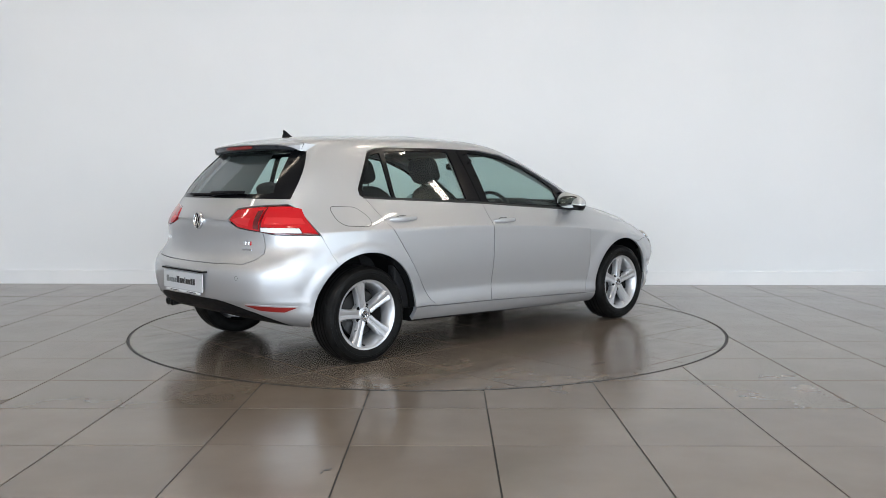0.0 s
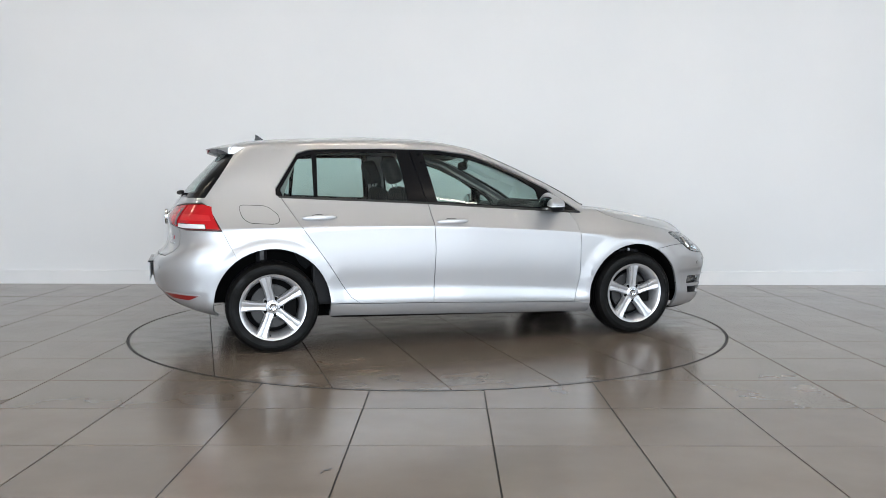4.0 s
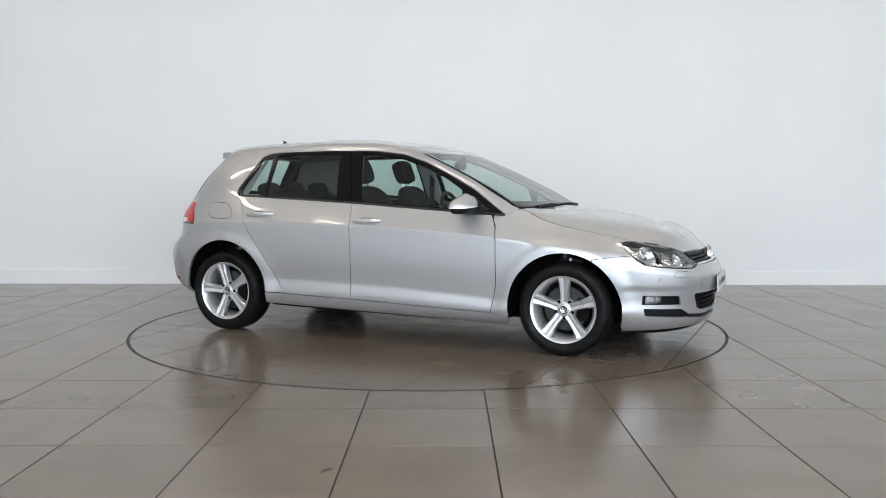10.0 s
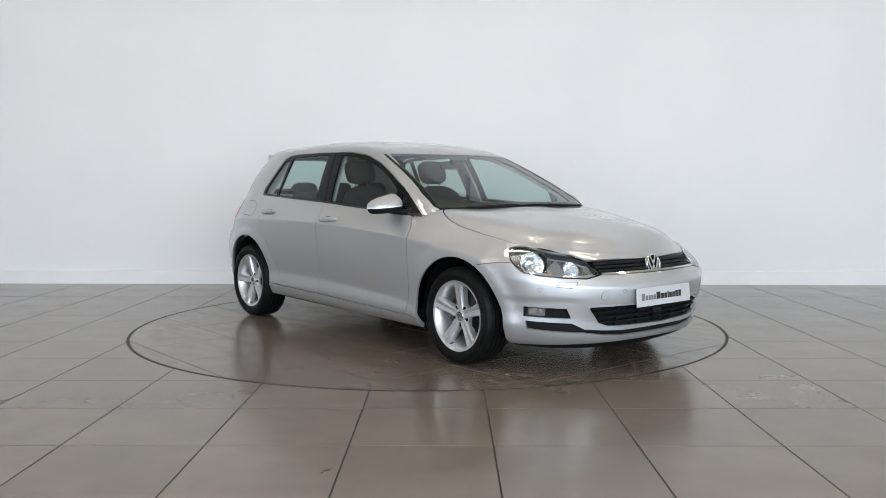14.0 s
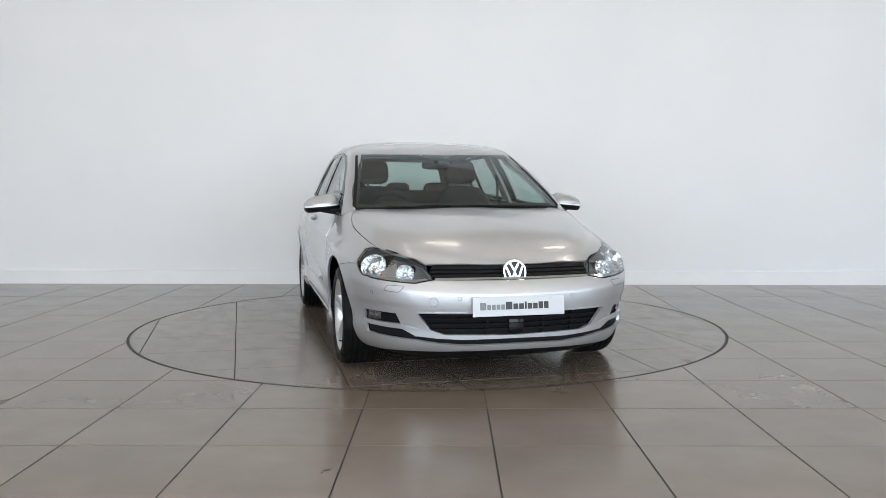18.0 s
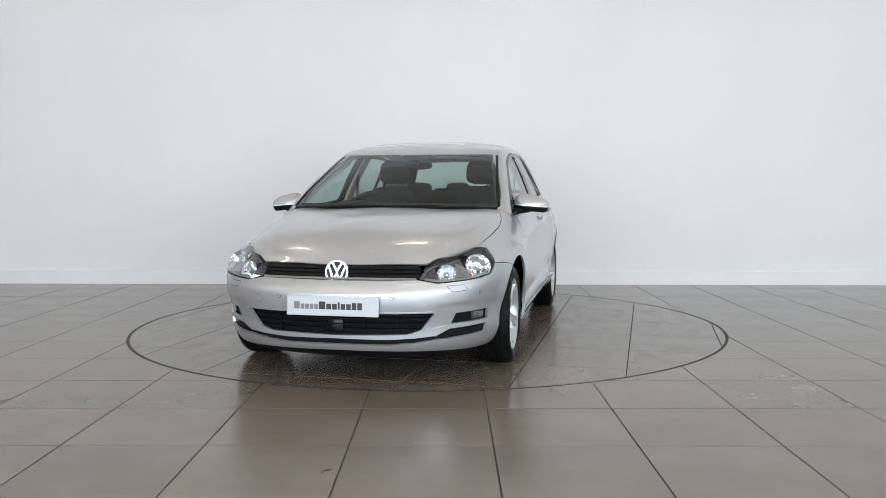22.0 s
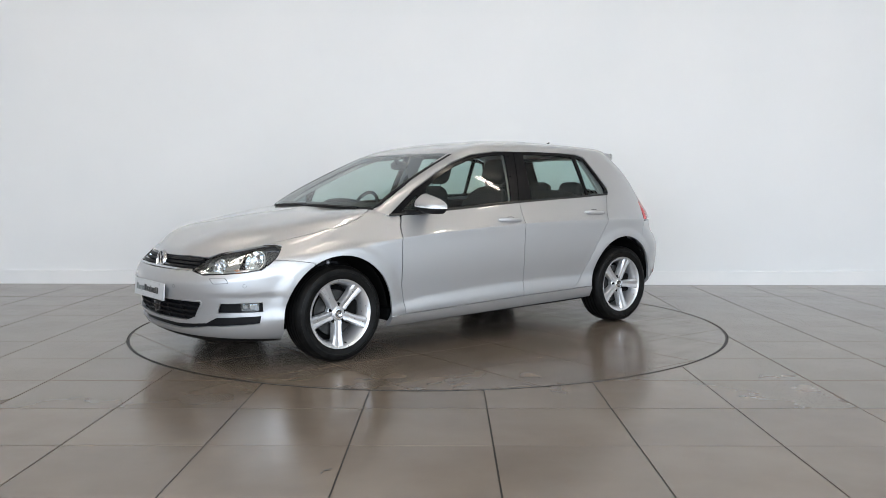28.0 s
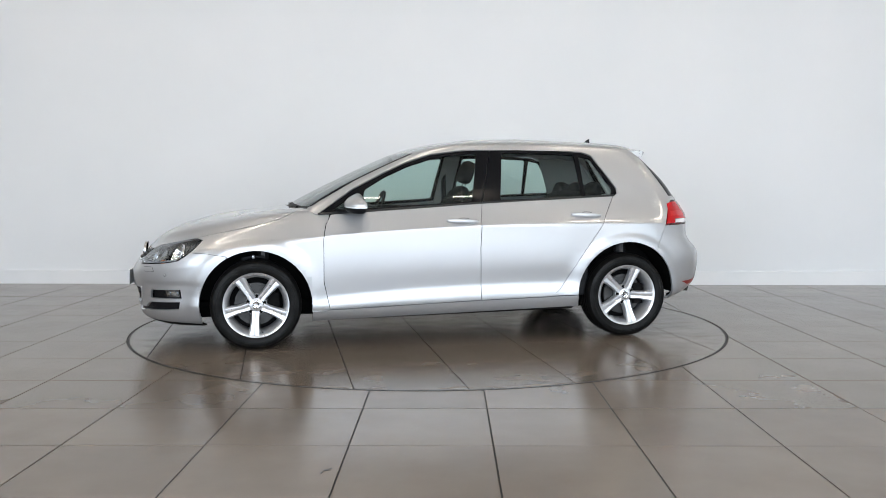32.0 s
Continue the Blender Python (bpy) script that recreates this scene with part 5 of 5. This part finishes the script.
def mirror_shell(z0, z1, grow=1.0):
    """The mirror's rounded housing between two heights: blunt behind, bulging ahead, drawn in towards its foot."""
    bm = bmesh.new()
    rings = []
    for k in range(13):
        f = k / 12
        z = z0 + (z1 - z0) * f
        rise = (z + 0.012) / (0.082 if z > -0.012 else 0.050)
        h = max(0.0, 1 - abs(rise) ** 2.4) ** 0.5
        row = []
        for q in range(36):
            a = 2 * math.pi * q / 36
            c, d = math.cos(a), math.sin(a)
            x = (0.088 if c > 0 else 0.050) * math.copysign(abs(c) ** 0.62, c)
            y = 0.118 * math.copysign(abs(d) ** 0.62, d)
            x -= 0.030 * abs(y / 0.118 - 0.25) ** 1.6
            up = 1 - 0.30 * ease(-y * h, -0.06, 0.118) - 0.25 * ease(x * h, -0.02, 0.088) if z > 0 else 1.0
            row.append(bm.verts.new((x * h * grow, y * (0.35 + 0.65 * h) * grow if h > 0.02 else y * 0.3, z * up + 0.010 * y / 0.118)))
        rings.append(row)
    for r0, r1 in zip(rings, rings[1:]):
        for q in range(36):
            bm.faces.new((r0[q], r0[(q + 1) % 36], r1[(q + 1) % 36], r1[q]))
    bm.faces.new(rings[0][::-1])
    bm.faces.new(rings[-1])
    return bm


def mirror_side(s):
    ob = tagged(new("side_mirror"), label="silver door mirror with a black foot")
    ob.parent = car
    at = pose(0.645, -0.898, 0.972, 0, 0, 6)

    def piece(name, bm, mat, label=""):
        return part(name, bm if s > 0 else flipped(bm), mat, ob, label, smooth=True)

    piece("mirror_cap", moved(mirror_shell(-0.004, 0.069), at), PAINT)
    piece("indicator_strip", moved(mirror_shell(-0.015, -0.005, 1.0), at), CLEAR_WHITE, "clear indicator strip")
    piece("mirror_base", moved(mirror_shell(-0.050, -0.016, 0.97), at), PLASTIC, "black lower shell")
    bm = moved(lump(0.004, 0.088, 0.042, power=2.6), at @ pose(-0.056, 0.006, -0.002))
    piece("mirror_glass", bm, MIRROR, "mirror glass")
    piece("mirror_bezel", moved(lump(0.014, 0.102, 0.052, power=2.3), at @ pose(-0.044, 0.004, -0.004)), PLASTIC, "black mirror bezel")
    bm = tube_bm([(0.745, -0.775, 0.922), (0.720, -0.815, 0.922), (0.690, -0.85, 0.926), (0.660, -0.885, 0.933)], [0.046, 0.038, 0.036, 0.040], 14, 0.5)
    piece("mirror_foot", bm, PLASTIC)


mirror_side(1), mirror_side(-1)
fin = bmesh.new()
prof = [(-1.255, 1.418), (-1.30, 1.442), (-1.335, 1.468), (-1.352, 1.476), (-1.350, 1.455), (-1.362, 1.425), (-1.37, 1.413)]
for y in (-0.006, 0.006):
    fin.faces.new([fin.verts.new((x, y if 0 < k < 6 else y * 2.6, z)) for k, (x, z) in enumerate(prof)])
va, vb = list(fin.verts)[:7], list(fin.verts)[7:]
for k in range(7):
    fin.faces.new((va[k], va[(k + 1) % 7], vb[(k + 1) % 7], vb[k]))
part("aerial_fin", fin, GLOSS_BLACK, car, "small black roof aerial fin")
for pts in ([(1.045, -0.52, 0.953), (1.065, -0.20, 0.962), (1.06, 0.06, 0.962)], [(1.03, 0.60, 0.951), (1.07, 0.25, 0.961), (1.075, 0.02, 0.959)]):
    w = part("wiper", tube_bm(pts, [0.009, 0.006, 0.004], 8, 0.7), PLASTIC, car, "black windscreen wiper", smooth=True)
    part("wiper_blade", tube_bm([(p[0] - 0.02, p[1], p[2] + 0.005) for p in pts], 0.0045, 6), PLASTIC, w)
panel("scuttle", car, PLASTIC, cut(B, "yz", [(0, 0.90), (-0.72, 0.88), (-0.72, 0.958), (-0.6, 0.960), (0, 0.965)], out=-0.004, along=(0, 46), up=(50, None)), 0.01, "black scuttle below the windscreen", both=True)

# ---- wheels ----
def wheel(x, s, spin):
    """s: 1 for the right side; the outer face looks away from the car."""
    w = tagged(new("wheel"), label="five-spoke silver alloy wheel with a black tyre")
    w.parent = car
    base = pose(x, -0.775 if s > 0 else 0.775, HUB_Z, 0, 0, 0 if s > 0 else 180) @ Matrix.Rotation(radians(spin if s > 0 else -spin), 4, "Y")
    t = [(0.212, -0.088), (0.222, -0.098), (0.245, -0.105), (0.252, -0.1052), (0.254, -0.1070), (0.262, -0.1068), (0.264, -0.1045), (0.268, -0.104), (0.280, -0.0995), (0.2815, -0.1010), (0.286, -0.0985), (0.287, -0.0965), (0.297, -0.086), (0.3025, -0.066), (0.303, -0.02), (0.303, 0.02), (0.3025, 0.066), (0.296, 0.088), (0.27, 0.104), (0.235, 0.104), (0.212, 0.088)]
    tyre = part("tyre", moved(revolved(t, 72, True), base), RUBBER, w, "black road tyre", smooth=True)
    for y in (-0.052, -0.018, 0.018, 0.052):
        part("tread_groove", moved(revolved([(0.3005, y - 0.004), (0.3036, y - 0.004), (0.3036, y + 0.004), (0.3005, y + 0.004)], 48, True), base), LINER, tyre)
    barrel = [(0.205, -0.092), (0.213, -0.095), (0.2185, -0.097), (0.219, -0.092), (0.210, -0.080), (0.196, -0.060), (0.186, 0.0), (0.186, 0.08), (0.180, 0.08), (0.178, 0.0), (0.186, -0.062), (0.200, -0.085)]
    rim = part("rim", moved(revolved(barrel, 72, True), base), ALLOY, w, "silver alloy rim", smooth=True)
    for k in range(5):
        part("spoke", moved(spoke_bm(), base @ Matrix.Rotation(2 * math.pi * k / 5, 4, "Y")), ALLOY, rim, smooth=True)
        bolt = moved(revolved([(0.0, -0.003), (0.0075, -0.003), (0.0085, -0.0022), (0.0150, -0.0026), (0.0155, 0.0), (0.0155, 0.02)], 16), base @ Matrix.Rotation(2 * math.pi * (k + 0.5) / 5, 4, "Y") @ pose(0, -0.060, 0.054))
        part("wheel_bolt", bolt, LINER, rim)
    part("hub", moved(revolved([(0.0, -0.067), (0.034, -0.067), (0.040, -0.063), (0.066, -0.060), (0.073, -0.052), (0.073, -0.02)], 40), base), ALLOY, rim, smooth=True)
    part("valve", moved(revolved([(0.0, -0.02), (0.004, -0.02), (0.004, 0.02)], 10), base @ Matrix.Rotation(radians(200), 4, "Y") @ pose(0, -0.07, 0.190)), RUBBER, rim)
    cap = part("hub_cap", moved(revolved([(0.0, -0.0700), (0.022, -0.0700), (0.024, -0.0715), (0.029, -0.0705), (0.032, -0.066)], 32), base), SATIN, w, "silver hub cap", smooth=True)
    for x0, z0, x1, z1 in ((-0.75, 0.35, -0.3, -0.7), (0.75, 0.35, 0.3, -0.7), (-0.3, 0.75, 0.3, 0.75), (-0.25, -0.1, 0.25, -0.1)):
        d = Vector((x1 - x0, 0, z1 - z0)) * 0.024
        part("cap_mark", moved(box_bm(-d.length / 2, d.length / 2, -0.0012, 0.0, -0.002, 0.002), base @ Matrix.Translation(((x0 + x1) / 2 * 0.024, -0.0716, (z0 + z1) / 2 * 0.024)) @ Matrix.Rotation(-math.atan2(d.z, d.x), 4, "Y")), LAMP_BLACK, cap)
    disc_y = -0.012
    part("brake_disc", moved(revolved([(0.06, disc_y), (0.144, disc_y), (0.144, disc_y + 0.022), (0.06, disc_y + 0.022)], 48, True), base), STEEL, w, "grey steel brake disc")
    part("backing_plate", moved(revolved([(0.0, 0.05), (0.178, 0.05), (0.178, 0.056)], 32), base), LINER, w)
    part("caliper", moved(box_bm(0.075, 0.155, -0.038, 0.04, -0.075, 0.075, 0.015), pose(x, -0.775 if s > 0 else 0.775, HUB_Z, 0, 0, 0 if s > 0 else 180)), LINER, w)
    return w


def spoke_bm():
    """One broad tapered spoke along z with a raised flat face and bevelled flanks."""
    bm = bmesh.new()
    rows = []
    for r, half, face, y in ((0.045, 0.032, 0.024, -0.068), (0.085, 0.029, 0.021, -0.073), (0.13, 0.031, 0.022, -0.080), (0.175, 0.037, 0.026, -0.087), (0.198, 0.043, 0.031, -0.091), (0.208, 0.048, 0.036, -0.092)):
        rows.append([bm.verts.new(p) for p in ((-half, y + 0.05, r), (-half, y + 0.012, r), (-face, y, r), (-0.004, y + 0.0005, r), (0.0, y + 0.003, r), (0.004, y + 0.0005, r), (face, y, r), (half, y + 0.012, r), (half, y + 0.05, r))])
    for a, b in zip(rows, rows[1:]):
        for q in range(8):
            bm.faces.new((a[q], a[q + 1], b[q + 1], b[q]))
        bm.faces.new((a[8], a[0], b[0], b[8]))
    bm.faces.new(rows[0])
    bm.faces.new(rows[-1][::-1])
    return bm


for x, s, spin in ((WHEEL_X, 1, 0), (-WHEEL_X, 1, -14), (WHEEL_X, -1, 32), (-WHEEL_X, -1, -22)):
    wheel(x, s, spin)


def liner_bm(x, r):
    """A wheelhouse: an arched shell over the tyre, closed towards the middle."""
    bm = bmesh.new()
    rows = []
    for k in range(25):
        a = math.pi * (0.005 + 0.99 * k / 24)
        c, d = math.cos(a) * r, math.sin(a) * r
        rows.append([bm.verts.new((x + c * f, y, HUB_Z + d * f)) for y, f in ((-0.825, 1.012), (-0.79, 1.03), (-0.55, 1.03), (-0.54, 0.2))])
    for a, b in zip(rows, rows[1:]):
        for q in range(3):
            bm.faces.new((a[q], a[q + 1], b[q + 1], b[q]))
    return bm


for x, r in ((WHEEL_X, ARCH_R), (-WHEEL_X, ARCH_R + 0.008)):
    for s in (1, -1):
        bm = liner_bm(x, r)
        part("wheelhouse", bm if s > 0 else flipped(bm), LINER, car, "black wheelhouse liner", smooth=True)
        bm = moved(tube_bm([(0, 0, -0.2), (0.0, 0, 0.25)], 0.045, 10), pose(x - 0.05, -0.60, HUB_Z + 0.14))
        part("spring_strut", bm if s > 0 else flipped(bm), LAMP_BLACK, car)

for s in (1, -1):
    for x in (WHEEL_X,):
        bm = lump(0.011, 0.012, 0.014, (x + 0.015, -0.74, 0.617), 3.0, 12, 8)
        clip = part("arch_clip", bm if s > 0 else flipped(bm), ALLOY, car, "small pale clip inside the wheel arch", smooth=True)
        bm = tube_bm([(x - 0.06, -0.73, 0.612), (x + 0.02, -0.73, 0.620), (x + 0.09, -0.73, 0.600)], [0.010, 0.008, 0.018], 8)
        part("brake_hose", bm if s > 0 else flipped(bm), LAMP_BLACK, clip, smooth=True)

# ---- underside and cabin ----
part("underbody", box_bm(-1.36, 1.95, -0.54, 0.54, 0.180, 0.30, 0.04), LINER, car, "dark underbody")
part("floor_pan", box_bm(-0.93, 0.93, -0.82, 0.82, 0.21, 0.30, 0.02), LINER, car)
part("engine_bay", box_bm(0.98, 1.90, -0.53, 0.53, 0.30, 0.62, 0.05), LINER, car)
part("boot_floor", box_bm(-1.80, -0.98, -0.53, 0.53, 0.30, 0.70, 0.03), LINER, car)
for s in (1, -1):
    for x0, x1 in ((-0.21, 0.80), (-1.05, -0.26)):
        bm = box_bm(x0, x1, -0.80, -0.735, 0.30, 0.93 if x0 > -0.5 else 0.97, 0.02)
        part("door_lining", bm if s > 0 else flipped(bm), DASH, (front_doors if x0 > -0.5 else rear_doors)[0 if s > 0 else 1], "dark inner door lining")
    bm = box_bm(-1.62, -1.02, -0.70, -0.64, 0.70, 0.98, 0.02)
    part("boot_lining", bm if s > 0 else flipped(bm), DASH, car)
part("parcel_shelf", box_bm(-1.74, -1.22, -0.62, 0.62, 0.955, 0.975, 0.008), DASH, car)
bm = lump(0.30, 0.74, 0.13, (0.68, 0, 0.845), 3.4)
dash = part("dashboard", bm, DASH, car, "dark dashboard", smooth=True)
part("instrument_hood", lump(0.12, 0.17, 0.055, (0.56, -0.36, 0.945), 2.6), DASH, dash, smooth=True)
part("dash_top", box_bm(0.62, 1.02, -0.68, 0.68, 0.90, 0.945, 0.02), DASH, dash)
part("centre_console", box_bm(-0.15, 0.55, -0.12, 0.12, 0.30, 0.62, 0.03), DASH, car)
sw = pose(0.36, -0.36, 0.875, 0, 68, 0)
bm = bmesh.new()
ring = [[bm.verts.new(sw @ Vector(((0.182 + 0.014 * math.cos(b)) * math.cos(a), (0.182 + 0.014 * math.cos(b)) * math.sin(a), 0.014 * math.sin(b)))) for b in (2 * math.pi * q / 8 for q in range(8))] for a in (2 * math.pi * k / 40 for k in range(40))]
for k in range(40):
    for q in range(8):
        bm.faces.new((ring[k][q], ring[(k + 1) % 40][q], ring[(k + 1) % 40][(q + 1) % 8], ring[k][(q + 1) % 8]))
wheel_ring = part("steering_wheel", bm, DASH, car, "black steering wheel", smooth=True)
part("steering_hub", moved(lump(0.075, 0.17, 0.02, power=2.4), sw), DASH, wheel_ring, smooth=True)


def seat(y):
    st = tagged(new("front_seat"), label="charcoal fabric front seat with a headrest")
    st.parent = car
    part("seat_cushion", lump(0.27, 0.25, 0.11, (0.12, y, 0.50), 3.4), FABRIC, st, smooth=True)
    back_m = pose(-0.19, y, 0.55, 0, -20, 0)
    bm = lump(0.075, 0.25, 0.31, (0, 0, 0.262), 3.2)
    for v in bm.verts:
        v.co.x += 0.05 * (v.co.y / 0.245) ** 2
        v.co.y *= 1 - 0.18 * max(0, v.co.z - 0.35) / 0.3
    part("seat_back", moved(bm, back_m), FABRIC, st, smooth=True)
    head = part("headrest", moved(lump(0.05, 0.128, 0.095, (0.02, 0, 0.690), 4.2), back_m), FABRIC, st, smooth=True)
    for q in (-0.06, 0.06):
        part("headrest_post", moved(tube_bm([(0.0, q, 0.54), (0.015, q, 0.66)], 0.006, 8), back_m), CHROME, head)


seat(-0.37), seat(0.37)
bench = tagged(new("rear_bench"), label="charcoal fabric rear bench with three headrests")
bench.parent = car
part("bench_cushion", lump(0.28, 0.62, 0.12, (-0.72, 0, 0.50), 4.5), FABRIC, bench, smooth=True)
part("bench_back", moved(lump(0.09, 0.62, 0.30, (0, 0, 0.26), 4.5), pose(-1.02, 0, 0.52, 0, -22, 0)), FABRIC, bench, smooth=True)
for y, w in ((-0.37, 0.12), (0.0, 0.11), (0.37, 0.12)):
    part("headrest", moved(lump(0.05, w, 0.065, (0.0, 0, 0.60), 3.4), pose(-1.02, y, 0.50, 0, -22, 0)), FABRIC, bench, smooth=True)
rvm = part("inner_mirror", lump(0.016, 0.105, 0.032, (0.26, 0.0, 1.250), 3.4), DASH, car, "black inner rear-view mirror", smooth=True)
part("mirror_stem", tube_bm([(0.27, 0, 1.265), (0.30, 0, 1.315)], 0.018, 8), DASH, rvm)
for s in (1, -1):
    bm = tube_bm([(-0.27, -0.655, 1.22), (-0.28, -0.67, 0.75), (-0.26, -0.68, 0.40)], 0.022, 6, 0.2)
    part("seat_belt", bm if s > 0 else flipped(bm), FABRIC, car)


def motions():
    """The turntable and the car on it turn together at one even pace."""
    times = [n * 1.0 for n in range(33)]
    walk(turntable, [(t, pose(0, 0, 0, 0, 0, turn_at(t))) for t in times])
    walk(car, [(t, pose(0, 0, 0, 0, 0, turn_at(t)) @ CAR_PLACE) for t in times])


# ---- tiles of the floor, then those that turn ----
square = finish(prism_bm([Vector((a * (TILE_SIZE / 2 - SEAM), b * (TILE_SIZE / 2 - SEAM))) for a, b in ((-1, -1), (1, -1), (1, 1), (-1, 1))], -0.012, 0.0, 0.0012), "tile", TILE)
far_tiles = bmesh.new()
for j in range(-16, 10):
    for i in range(-13, 18):
        quad = tile_outline(i, j)
        mid = (quad[0] + quad[2]) / 2
        if abs(mid.x) > 9.0 or mid.y > wall_y(mid.x) + 0.2 or mid.y < Y0 - 0.3:
            continue
        shape = cut_by_circle(quad, TABLE_R + 0.006, False)
        if shape is None:
            continue
        near = abs(mid.x) < 5.6 and mid.y > -5.0
        if near and shape is quad:
            ob = new("tile", square)
            ob.parent = floor
            ob.matrix_basis = Matrix.Translation((mid.x, mid.y, random.uniform(-0.0004, 0.0004))) @ pose(0, 0, 0, random.uniform(-0.05, 0.05), random.uniform(-0.05, 0.05), math.degrees(GRID_TURN) + 180 * random.randint(0, 1))
        elif near:
            part("tile", prism_bm(shape, -0.012, 0.0, 0.0), TILE, floor)
        else:
            vs = [far_tiles.verts.new((p.x, p.y, 0.0)) for p in shape]
            far_tiles.faces.new(vs)
part("tiles", far_tiles, TILE, floor, kind="stuff")

# a dark scuff on one tile and a spot on the wall
random.seed(5)
STAIN = material("dark_stain", (0.03, 0.026, 0.022), 0.6)
for x, y, w, h in ((-0.400, -3.546, 0.016, 0.009), (-0.386, -3.53, 0.006, 0.005), (-0.416, -3.575, 0.005, 0.012)):
    pts = [(x + w * math.cos(a) * random.uniform(0.6, 1.15), y + h * math.sin(a) * random.uniform(0.6, 1.15)) for a in (2 * math.pi * k / 14 for k in range(14))]
    part("scuff", prism_bm(pts, 0.0002, 0.0009, 0.0), STAIN, floor)

turntable_angle0 = turn_at(20.05)
back = Matrix.Rotation(radians(-turntable_angle0), 2)
for j in range(-2, 12):
    for i in range(-4, 10):
        quad = tile_outline(i, j)
        shape = cut_by_circle(quad, TABLE_R - 0.016, True)
        if shape is not None:
            part("tile", prism_bm([back @ p for p in shape], -0.012, 0.0, 0.0), TILE_TABLE, turntable)

motions()
